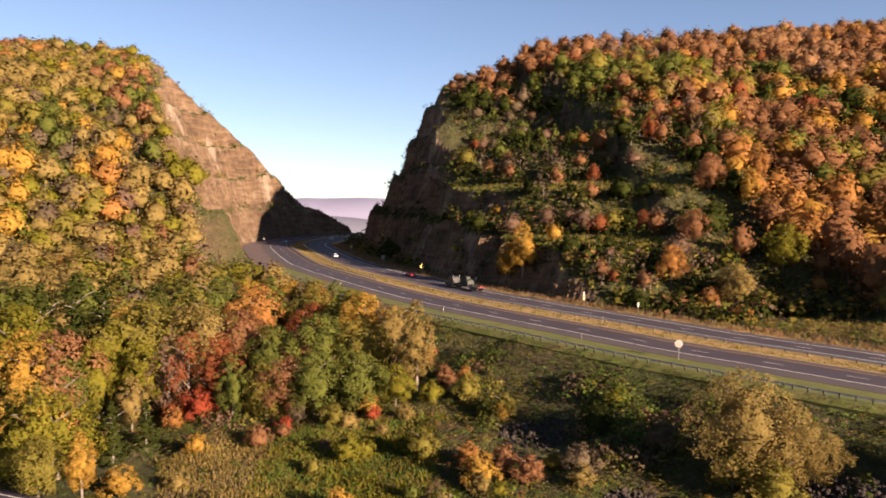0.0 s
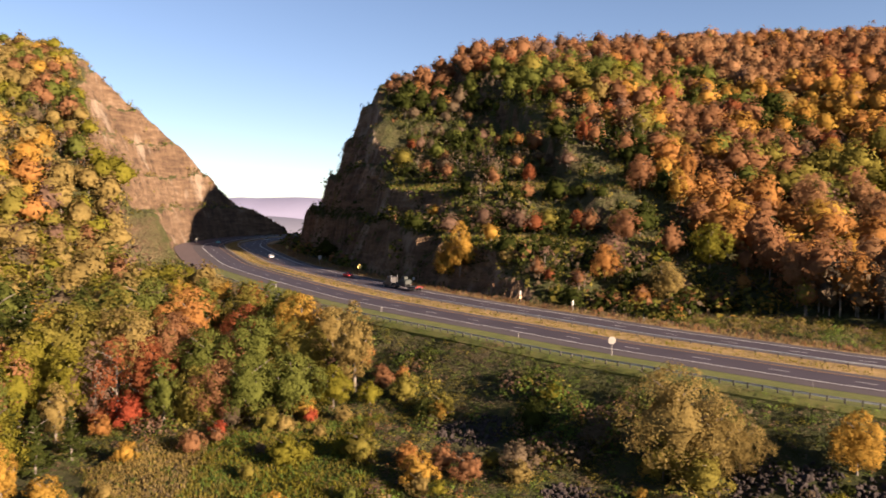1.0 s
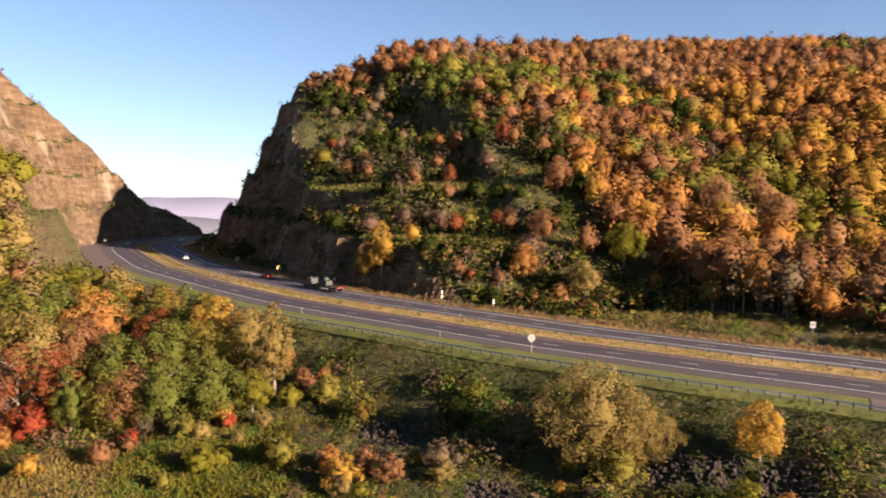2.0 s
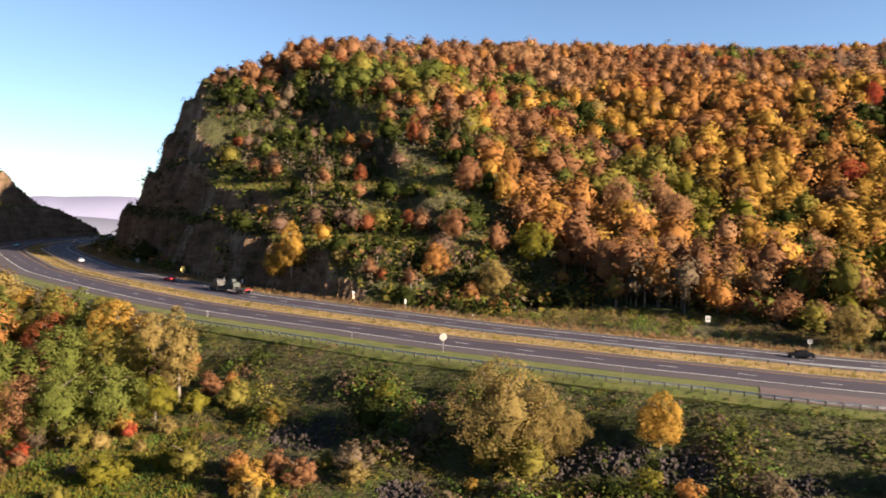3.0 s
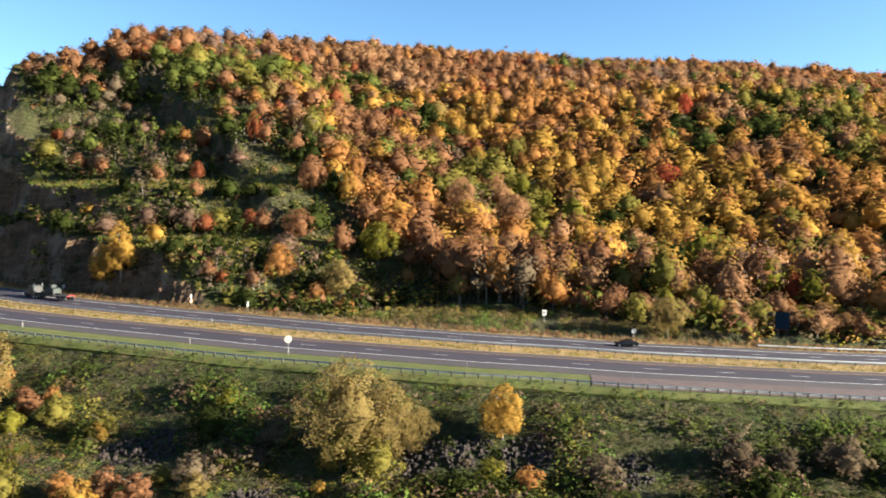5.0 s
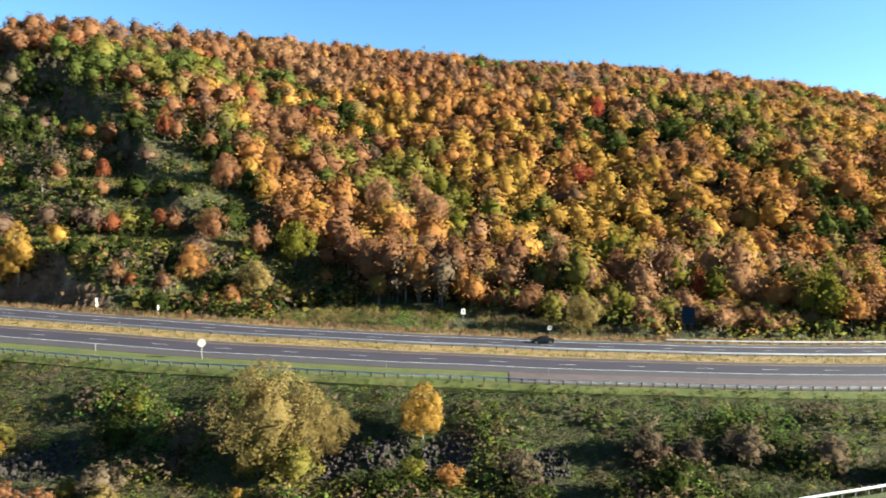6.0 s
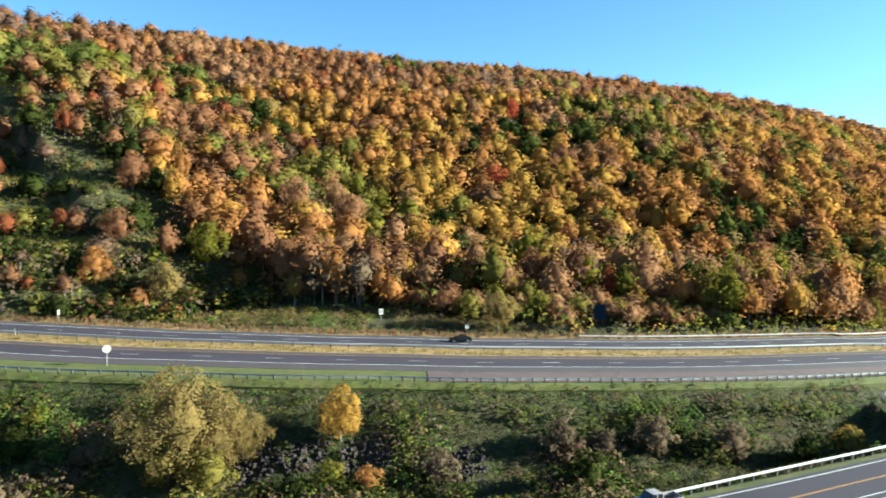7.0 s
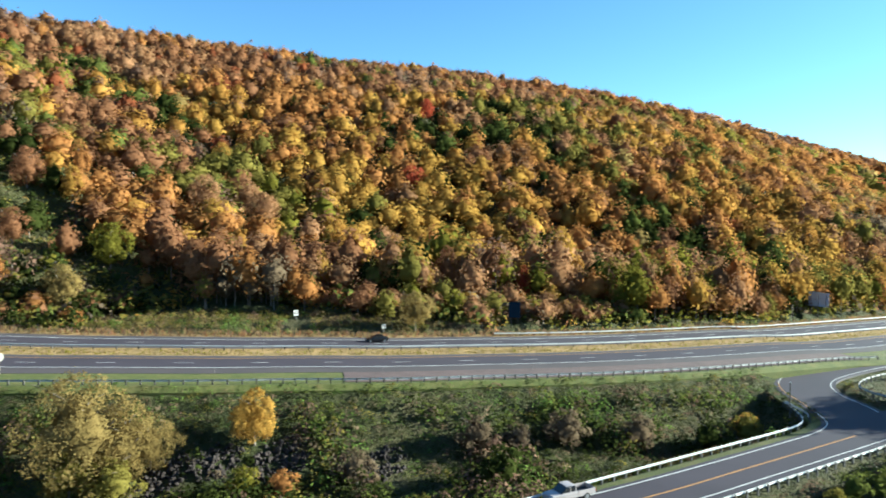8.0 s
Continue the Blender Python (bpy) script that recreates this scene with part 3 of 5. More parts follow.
def limb(p0, p1, r0, r1, sides=6, bow=0.0, seed=0):
    r = np.random.default_rng(seed)
    p0, p1 = np.array(p0, float), np.array(p1, float)
    rings = 4
    ax = p1 - p0
    ax /= np.linalg.norm(ax)
    u = np.cross(ax, (0.3, 0.9, 0.1))
    u /= np.linalg.norm(u)
    w = np.cross(ax, u)
    off = (u * r.normal() + w * r.normal()) * bow
    verts, quads = [], []
    for i in range(rings):
        f = i / (rings - 1)
        c = p0 + (p1 - p0) * f + off * math.sin(math.pi * f)
        for k in range(sides):
            an = 2 * math.pi * k / sides
            verts.append(c + (u * math.cos(an) + w * math.sin(an)) * (r0 + (r1 - r0) * f))
    for i in range(rings - 1):
        for k in range(sides):
            a, b = i * sides + k, i * sides + (k + 1) % sides
            quads.append((a, b, b + sides, a + sides))
    return np.array(verts), np.array(quads)


def merged(pieces):
    vs, qs, n = [], [], 0
    for v, q in pieces:
        vs.append(v)
        qs.append(q + n)
        n += len(v)
    return np.vstack(vs), np.vstack(qs)


def trunk_mesh(height, radius, spread, seed):
    r = np.random.default_rng(seed)
    pieces = [limb((0, 0, -0.6), (r.normal() * 0.3, r.normal() * 0.3, height), radius, radius * 0.35, 7, 0.25, seed)]
    for i in range(7):
        z = height * (0.35 + 0.09 * i)
        an = i * 2.4 + r.random()
        ln = spread * (0.5 + 0.4 * r.random())
        pieces.append(limb((0, 0, z), (math.cos(an) * ln, math.sin(an) * ln, z + ln * 0.7), radius * 0.45, radius * 0.1, 5, 0.2, seed + i))
    return merged(pieces)


# trees and bushes that stand out from their neighbours by colour or form: leaf colour, then (x, y, kind, size) of each
HOLLOW_TREES = {
    "green": ((-63.7, 118.4, "broad", 1.23), (-34.9, 117.9, "tall", 0.85), (-21.1, 116.1, "broad", 1.03), (-14.3, 117.1, "broad", 1.02), (-23.6, 133.9, "broad", 1.26),
              (-32.1, 134.2, "broad", 1.22), (-21.5, 148.5, "broad", 1.08), (-48.8, 157.6, "broad", 1.58)),
    "lime": ((-59.3, 121.8, "tall", 1.19), (-51.6, 122.6, "tall", 1.04), (-7.9, 118.7, "broad", 0.71), (-60.9, 132.7, "tall", 1.24), (-81.6, 137.7, "broad", 1.88),
             (-1.9, 119.5, "small", 0.92), (-13.5, 101.1, "small", 0.96)),
    "tan": ((-51.5, 117.7, "tall", 0.72), (-4.6, 124.9, "tall", 1.16), (-46.6, 137.3, "broad", 1.56), (-9.4, 141.7, "broad", 1.04), (-35.7, 94.5, "small", 0.6)),
    "olive": ((-29.4, 117.9, "broad", 0.96), (-15.1, 133.2, "broad", 1.16), (-57.7, 136.3, "broad", 1.75), (-53.3, 140.2, "broad", 1.41), (-47.1, 82.3, "broad", 0.75), (-17.2, 111.7, "small", 0.9)),
}
HOLLOW_REDS = {
    "rust": ((-25.4, 117.3, "broad", 0.95), (-65.1, 121.7, "broad", 1.5), (-27.5, 135.2, "broad", 1.02), (-39.1, 140.7, "broad", 1.34), (0.1, 128.0, "small", 0.58)),
    "red": ((-43.5, 122.0, "sparse", 1.22), (-38.1, 121.1, "tall", 1.08), (-27.7, 152.5, "broad", 1.09), (-45.4, 119.6, "small", 0.9)),
    "mauve": ((-47.2, 122.7, "sparse", 1.18),),
    "crimson": ((-40.4, 118.6, "small", 1.3), (-11.3, 114.5, "small", 0.53), (-25.2, 113.3, "small", 0.58)),
    "orange": ((-40.0, 154.9, "broad", 1.5), (3.9, 125.9, "small", 0.48), (-44.0, 116.5, "small", 0.8)),
    "gold": ((-68.8, 116.1, "tall", 1.34), (-62.4, 125.3, "tall", 1.07), (-16.1, 147.1, "broad", 1.21), (-41.8, 91.4, "small", 1.03), (-42.5, 83.2, "tall", 0.6), (-36.8, 105.8, "small", 0.7), (4.8, 91.9, "small", 1.03)),
    "dark": ((-75.4, 146.8, "pine", 1.8), (-80.7, 143.9, "pine", 1.8), (-72.0, 151.8, "pine", 1.7), (-48.4, 103.8, "pine", 0.82), (-52.5, 106.3, "pine", 0.77), (-45.9, 109.8, "pine", 0.68)),
}
HILL_TREES = {
    "gold": ((21.9, 197.3, "tall", 1.1), (18.7, 202.1, "broad", 0.93), (24.5, 199.0, "small", 1.2), (85.1, 200.7, "tall", 0.92), (143.9, 220.1, "broad", 0.86), (191.8, 112.7, "tall", 1.39), (17.4, 231.3, "small", 0.81)),
    "orange": ((90.9, 209.1, "tall", 0.97), (56.3, 176.7, "broad", 0.85), (146.6, 146.2, "broad", 0.76), (66, 158, "small", 1.1)),
    "amber": ((140.5, 156.8, "tall", 1.05), (187.9, 105.6, "tall", 0.81), (196.1, 95.1, "tall", 0.65), (292.6, 66.3, "tall", 1.12)),
    "peach": ((120.5, 193.5, "broad", 1.25), (135.9, 194.7, "broad", 1.08), (135.8, 185.6, "broad", 1.18)),
}
HILL_REDS = {
    "red": ((66.7, 233.7, "tall", 0.79), (56.2, 203.4, "broad", 0.65), (48.4, 233.0, "broad", 0.56)),
    "rust": ((65.6, 187.9, "broad", 0.91), (76.6, 207.8, "broad", 1.01), (145.1, 119.5, "tall", 1.03)),
    "crimson": ((197.9, 180.0, "broad", 1.07), (243.9, 213.3, "broad", 0.89), (160.2, 105.8, "tall", 0.72)),
    "lime": ((83.0, 175.4, "broad", 1.06), (133, 107, "small", 1.3)),
    "tan": ((117.7, 106.2, "broad", 0.87), (33.7, 188.0, "small", 1.13), (68.1, 167.2, "broad", 1.0)),
    "olive": ((118, 116, "small", 1.4), (140, 101, "small", 1.4)),
}


def apart(x, y, groups, gap, fore):
    """Away from the trees that stand out, and not crowding the valley side of them."""
    ok = np.ones(len(x), bool)
    for group in groups:
        for places in group.values():
            for px, py, kind, size in places:
                far = math.hypot(px, py)
                along = (x * px + y * py) / far
                side = np.abs(x * py - y * px) / far
                half = KINDS[kind][0] * size * 0.5
                ok &= ~((side < half * 0.8 + gap) & (along < far + half * 0.6) & (along > far - fore))
    return ok


KINDS = {   # width, height, bare trunk, leaf, clumps, lowness of the widest part, sprays, inner mass
    "broad": (8.0, 9.0, 1.2, 0.155, 5200, 0.85, 64, 0.5),
    "tall": (5.8, 11.5, 1.8, 0.145, 4800, 0.72, 60, 0.48),
    "small": (4.2, 4.2, 0.2, 0.12, 1700, 0.8, 30, 0.6),
    "sparse": (6.0, 10.0, 1.6, 0.14, 1900, 0.78, 50, 0.0),
    "open": (9.6, 11.0, 0.6, 0.105, 8000, 0.85, 60, 0.52),
    "pine": (5.0, 11.0, 0.8, 0.19, 2200, 0.45, 60, 0.34),
}
TREE_WORDS = {"gold": "golden yellow", "orange": "orange", "rust": "rust-brown", "red": "red", "crimson": "crimson", "brown": "half-bare brown", "olive": "olive green",
              "green": "green", "dark": "dark green", "lime": "yellow-green", "tan": "tan-gold", "straw": "straw-coloured", "peach": "peach-coloured", "mauve": "grey-brown", "amber": "amber", "weed": "fresh green"}
stock = {}


def tree(x, y, kind, spec, size=1.0, label="", z=None):
    """One tree at a place: trunk with limbs, and a crown of leaf clumps."""
    var = int(rng.integers(0, 3))
    key = (kind, spec, var)
    w, h, bare, leaf, n, form, lobes, core = KINDS[kind]
    z = float(ground_z(np.array([x]), np.array([y]))[0]) if z is None else z
    place = pose(x, y, z - 0.1, 0, 0, float(rng.random()) * 360) @ Matrix.Diagonal((size, size, size * (0.92 + 0.16 * float(rng.random())), 1))
    if key not in stock:
        top = new("bush" if kind == "small" else "tree")
        tagged(top, (TREE_WORDS[spec] + (" rounded bush on the rough slope" if kind == "small" else " autumn tree with a dense leafy crown")) if not label else label,
               "bush" if kind == "small" else "tree", "bushes" if kind == "small" else "roadside trees")
        tv, tq = trunk_mesh(bare + h * 0.75, 0.05 + 0.018 * (bare + h), w * 0.5, 50 + var)
        part_t = new("trunk", mesh_from("trunk", tv, tq, [BARK], smooth=True))
        cv, ct, cn = sprays(n, w * 1.08, h, bare, leaf, lobes + 4 * var, 90 + var + len(kind) * 7, form, core, (7, 9), "cone" if kind == "pine" else "round", 0.85)
        part_c = new("crown", mesh_from("crown", cv, None, [SPECIES[spec]], smooth=True, tris=ct, normals=cn))
        part_t.parent = part_c.parent = top
        top.matrix_basis = place
        stock[key] = top
        return top
    ob = copy_thing(stock[key], place @ Matrix.Diagonal([1 / v for v in stock[key].scale] + [1]))
    if label:
        tagged(ob, label)
    return ob


def slope_at(x, y, h=3.0):
    zx = ground_z(x + h, y) - ground_z(x - h, y)
    zy = ground_z(x, y + h) - ground_z(x, y - h)
    return np.hypot(zx, zy) / (2 * h)


def jittered(x0, x1, y0, y1, step):
    ax, ay = np.meshgrid(np.arange(x0, x1, step), np.arange(y0, y1, step))
    ax, ay = ax.ravel(), ay.ravel()
    return ax + (rng.random(len(ax)) - 0.5) * step * 0.95, ay + (rng.random(len(ax)) - 0.5) * step * 0.95


def choose(weights):
    """One species a row from rows of weights."""
    w = np.cumsum(weights, axis=1)
    w /= w[:, -1:]
    return (rng.random(len(w))[:, None] > w).sum(1)


def weights_for(x, y, u):
    """How likely each kind of leaf is, by the place on the ridge."""
    w = np.full((len(x), len(SPEC)), 0.0)

    def put(mask, **kw):
        for k, v in kw.items():
            w[mask, SPEC.index(k)] += v
    near_cut = (x > -40) & (x < 84) & (u < 0.62 - 0.3 * np.clip((x - 40) / 44, 0, 1))
    left = x <= -40
    right = ~near_cut & ~left
    shoulder = right & (x < 172 - 50 * u) & (u > 0.24) & (u < 0.66)
    put(near_cut, green=0.3, olive=0.16, dark=0.6, brown=0.1, orange=0.004, mauve=0.05, rust=0.05, gold=0.006, red=0.02)
    put(shoulder, olive=1.0, green=0.6, lime=0.2, dark=0.2, rust=0.2, mauve=0.15, red=0.06)
    put(left, olive=0.26, lime=0.2, tan=0.36, green=0.08, brown=0.1, gold=0.06, rust=0.1, orange=0.02, mauve=0.04)
    put(left & (u < 0.45), gold=0.1, amber=0.02, lime=0.16, green=0.1)
    put(right & (u < 0.16), olive=0.22, green=0.08, brown=0.03, mauve=0.01, gold=0.2, peach=0.18, orange=0.28, rust=0.14, red=0.03, lime=0.06, dark=0.05)
    put(right & (u >= 0.16) & (u < 0.58), gold=0.24, amber=0.24, orange=0.38, peach=0.26, olive=0.1, green=0.08, dark=0.03, rust=0.1, red=0.015, tan=0.03, lime=0.01)
    put(right & (u >= 0.58), rust=0.45, orange=0.32, peach=0.16, mauve=0.08, brown=0.02, olive=0.05, green=0.01, gold=0.02, red=0.06)
    for name in ("gold", "amber", "orange", "peach"):
        w[shoulder, SPEC.index(name)] *= 0.1
        w[right & (u >= 0.66) & (x < 130), SPEC.index(name)] *= 0.3
    put(right & (u >= 0.66) & (x < 110), mauve=0.5, brown=0.4, olive=0.15)
    fade = np.clip((x - 300) / 200, 0, 1)
    for name in ("gold", "amber", "peach", "lime"):
        w[:, SPEC.index(name)] *= 1 - 0.6 * fade
    for name in ("rust", "mauve", "brown"):
        w[:, SPEC.index(name)] *= 1 + 0.8 * fade
    hollow = 1.6 * np.exp(-((x - 268) / 45) ** 2 - ((u - 0.3) / 0.16) ** 2) + 0.5 * np.exp(-((x - 88) / 25) ** 2 - ((u - 0.3) / 0.2) ** 2)
    w[:, SPEC.index("dark")] += 0.14 * hollow
    w[:, SPEC.index("green")] += 0.14 * hollow
    w[:, SPEC.index("olive")] += 0.14 * hollow
    glow = np.exp(-((x - 155) / 50) ** 2 - ((u - 0.3) / 0.25) ** 2)
    for name in ("gold", "orange", "amber", "peach"):
        w[:, SPEC.index(name)] *= 1 + 1.5 * glow
    patch = fbm(x, y, 55, 3, 40)
    for k, name in enumerate(SPEC):
        w[:, k] *= np.exp(5.2 * fbm(x, y, 50, 2, 60 + k) + 2.6 * fbm(x, y, 20, 2, 85 + k))
    w[:, SPEC.index("dark")] *= 1 + (patch > 0.15) * 1.0
    return w


def canopy_limit(x, y):
    """The greatest height above sea that the wood in the hollow reaches: low beside the road, higher to the west."""
    az, r = np.degrees(np.arctan2(x, y)), np.hypot(x, y)
    tilt = np.interp(az, (-24, -18, -15, -10, -6.4, -3.75, -1.5, 1), (0.0, -0.05, -0.062, -0.084, -0.108, -0.132, -0.172, -0.22))
    return EYE[2] + r * tilt


ROUND = [dome(165, 0.061, 300 + i, 0.58 + 0.06 * (i % 6), 4, 6, 0.32, 0.62 + 0.06 * (i % 4), 0.75, 0.75) for i in range(28)]
LEAFY = [dome(350, 0.043, 300 + i, 0.58 + 0.06 * (i % 6), 5, 6, 0.36, 0.62 + 0.06 * (i % 4), 0.72, 0.8) for i in range(28)]
UPPER = [dome(110, 0.071, 300 + i, 0.6 + 0.06 * (i % 6), 4, 5, 0.3, 0.6 + 0.06 * (i % 4), 0.76, 0.75) for i in range(28)]
WISPY = [sprays(120, 1.0, 1.0, 0.0, 0.05, 16, 340 + i, 0.7, 0.0) for i in range(6)]
CONES = [sprays(130, 1.0, 1.0, 0.0, 0.075, 18, 360 + i, 0.5, 0.3, (4, 5), "cone") for i in range(8)]
FARAWAY = [dome(28, 0.13, 380 + i, 0.75, 4, 5, 0.2, 0.62, 0.8) for i in range(12)]


def planted(temps, which, x, y, z, width, height):
    """Copies of the templates, joined: corners, triangles, which plant each triangle belongs to, and the corners' normals."""
    vs, ts, own, ns, n = [], [], [], [], 0
    turn = rng.random(len(x)) * 6.283
    for k, (v, t, soft) in enumerate(temps):
        sel = np.nonzero(which == k)[0]
        if not len(sel):
            continue
        ca, sn = np.cos(turn[sel])[:, None], np.sin(turn[sel])[:, None]
        p = np.empty((len(sel), len(v), 3))
        p[:, :, 0] = (v[:, 0] * ca - v[:, 1] * sn) * width[sel][:, None] + x[sel][:, None]
        p[:, :, 1] = (v[:, 0] * sn + v[:, 1] * ca) * width[sel][:, None] + y[sel][:, None]
        p[:, :, 2] = v[:, 2] * height[sel][:, None] + z[sel][:, None]
        vs.append(p.reshape(-1, 3))
        ns.append(np.stack([soft[:, 0] * ca - soft[:, 1] * sn, soft[:, 0] * sn + soft[:, 1] * ca, soft[:, 2] + 0 * ca], -1).reshape(-1, 3))
        ts.append((t[None] + (np.arange(len(sel)) * len(v))[:, None, None] + n).reshape(-1, 3))
        own.append(np.repeat(sel, len(t)))
        n += len(sel) * len(v)
    return np.vstack(vs), np.vstack(ts), np.concatenate(own), np.vstack(ns)


def woods(name, x0, x1, y0, y1, step, label, keep, low=0.0, far=False):
    """One sheet of woodland: many trees joined."""
    x, y = jittered(x0, x1, y0, y1, step)
    db, _, _ = FOOT.near(x, y)
    dc, _, _ = CREST.near(x, y)
    d, _, _ = HIGHWAY.near(x, y)
    u = np.clip(-db / np.maximum(dc - db, 1e-6), 0, 1)
    ok = (db < low) & (dc > -10) & ((d < -13) | (d > 34)) & keep(x, y, d, u)
    x, y, u, d = x[ok], y[ok], u[ok], d[ok]
    z, face = land(x, y)
    zone = terrace_zone(x, y, u) * (x > -45)
    open_ = (zone > 0.25) & (u < 0.55)
    ok = (face < np.where((x > -45) & (x < 40) & (u > 0.45), -8.0, np.where((x < -60) & (u > 0.75), -6.0, 1.0)))
    ok &= ~(open_ & ((tread(z) & (rng.random(len(x)) < 0.93)) | (fbm(x, y, 30, 2, 77) > 0.34)))
    ok &= apart(x, y, (HILL_TREES, HILL_REDS), 1.0, 7.0)
    x, y, u, z, zone, d = x[ok], y[ok], u[ok], z[ok], zone[ok], d[ok]
    n = len(x)
    spec = choose(weights_for(x, y, u))
    size = step * (0.98 + 0.85 * rng.random(n) ** 1.3) * np.interp(u, (0, 0.25, 0.6, 1), (1.1, 1.08, 0.94, 0.8))
    size *= np.where((zone > 0.25) & (u < 0.75), 0.74, 1.0) * np.where(x < -60, 1.16, 1.0)
    tall = size * (0.7 + 0.4 * rng.random(n) ** 1.3) * np.where(u > 0.88, 0.8, 1.0)
    if far:
        temps, which = FARAWAY, rng.integers(0, 12, n)
        size, tall = size * 0.82, tall * 0.6
    else:
        temps, which = ROUND + WISPY + CONES + UPPER + LEAFY, rng.integers(0, 28, n)
        which = np.where(u > 0.5, which + 42, np.where(np.hypot(x, y) < 235, which + 70, which)) if x[0] < -60 else np.where(u > 0.42, which + 42, np.where(d < 62, which + 70, which))
        which = np.where(np.isin(spec, [SPEC.index("brown"), SPEC.index("mauve")]) & (rng.random(n) < 0.45), rng.integers(28, 34, n), which)
        fir = np.isin(spec, [SPEC.index("dark"), SPEC.index("green")]) & (rng.random(n) < np.where(zone > 0.3, 0.75, 0.15))
        which = np.where(fir, rng.integers(34, 42, n), which)
        size = np.where(fir, size * 0.72, size)
    front = (d > 0) & (d < 72) & (x > 84)
    young = (d > 0) & (d < 54) & (x > 108) & (x < 172)
    size, tall = size * np.where(young, 0.6, np.where(front, 0.94, 1.0)), tall * np.where(young, 0.55, np.where(front, 1.2, 1.0))
    lift = np.where(zone > 0.25, 0.05, np.where(front & ~young, 0.3, 0.16)) * tall + 0.4
    v, t, own, soft = planted(temps, which, x, y, z + lift, size, tall)
    tv, tq = limb((0, 0, 0), (0, 0, 1), 1.0, 0.6, 4)
    tv, tt = tv[[0, 1, 2, 3, 12, 13, 14, 15]], np.array([(0, 1, 5), (0, 5, 4), (1, 2, 6), (1, 6, 5), (2, 3, 7), (2, 7, 6), (3, 0, 4), (3, 4, 7)])
    bv, bt, _, bn = planted([(tv, tt, tv * np.array([1.0, 1.0, 0.0]))], np.zeros(n, int), x, y, z - 0.8, np.full(n, 0.16), lift + tall * 0.55 + 0.8)
    me = mesh_from(name, np.vstack([v, bv]), None, [SPECIES[k] for k in SPEC] + [BARK], np.concatenate([spec[own], np.full(len(bt), len(SPEC))]),
                   True, tris=np.vstack([t, bt + len(v)]), normals=np.vstack([soft, bn]))
    return tagged(new(name, me), label, "forest", kind="stuff")


def clear_of_signs(x, y):
    """Away from the road signs that stand in view of the road."""
    ok = np.ones(len(x), bool)
    for s, d in ((923, 31.0), (938, 30.6), (851, 40.5), (830, 33.0), (987, 32.3), (797, 35.0), (686, 35.0)):
        p, _ = HIGHWAY.at(s, d)
        r = math.hypot(p.x, p.y)
        for back in (0.5, 3.5):
            ok &= np.hypot(x - p.x * (1 - back / r), y - p.y * (1 - back / r)) > 3.4
    return ok


def brushy_bank(x, d):
    """The open bank beside the far carriageway, grown over with low brush."""
    return (x > 64) & (x < 128) & (d < 35 + np.interp(x, (64, 72, 90, 104, 116, 128), (2, 14, 18, 14, 8, 1)))


woods("hillside_forest", -40, 520, 20, 440, 5.6, "autumn forest of orange, gold, rust and green trees on the ridge",
      lambda x, y, d, u: (d > 40) & ~brushy_bank(x, d) & clear_of_signs(x, y))
woods("forest_edge", 40, 330, 20, 190, 4.2, "brushy young trees along the forest edge",
      lambda x, y, d, u: (d > 35.5) & (d < 58) & ~brushy_bank(x, d) & clear_of_signs(x, y), 8.0)
woods("distant_forest", 520, 1900, -40, 330, 10.6, "distant autumn forest along the ridge", lambda x, y, d, u: x > 520, far=True)
woods("west_forest", -430, -30, 90, 480, 5.3, "autumn forest of gold, olive and rust trees on the hill",
      lambda x, y, d, u: (d < -14) & (np.hypot(x, y) > 160) & (x > -0.74 * y - 20) & ~((y > 222) & (d > -32))
      & ((x < -0.32 * y) | (ground_z(x, y) + 7 < canopy_limit(x, y))), 75.0)


def scatter_trees(x, y, names, probs, kinds, kprobs, lo, hi):
    z = ground_z(x, y)
    room = canopy_limit(x, y) - z
    for i in range(len(x)):
        kind, spec, size = str(rng.choice(kinds, p=kprobs)), str(rng.choice(names, p=probs)), lo + (hi - lo) * float(rng.random())
        tall = (KINDS[kind][1] + KINDS[kind][2]) * 1.04
        size = min(size, float(room[i]) / tall)
        if size < 0.62 and room[i] > 2.2:
            kind, size = "small", min(1.5, float(room[i]) / 4.8)
        if room[i] > 2.2:
            tree(float(x[i]), float(y[i]), kind, spec, size, z=float(z[i]))


# the wood in the hollow this side of the road
x, y = jittered(-120, 4, 84, 215, 5.2)
d, _, _ = HIGHWAY.near(x, y)
sd, _, _ = SIDE_ROAD.near(x, y)
r, az = np.hypot(x, y), np.degrees(np.arctan2(x, y))
edge = np.where(az < -24, 92, 112 + fbm(x, y, 12, 2, 4) * 8)
ok = (d < -15.5) & (np.abs(sd) > 8) & (r > edge) & (r < 164) & (az > -40) & (az < -1.2 + fbm(x, y, 10, 2, 9) * 3)
ok &= apart(x, y, (HOLLOW_TREES, HOLLOW_REDS), 0.6, 22.0)
x, y = x[ok], y[ok]
scatter_trees(x, y, ["green", "olive", "lime", "gold", "dark", "rust", "orange", "brown", "tan"], [0.26, 0.2, 0.2, 0.09, 0.05, 0.06, 0.03, 0.04, 0.07],
              ["broad", "tall", "sparse", "pine"], [0.4, 0.42, 0.1, 0.08], 0.9, 1.4)


# ---------------------------------------------------------------- scrub, grass and bench growth


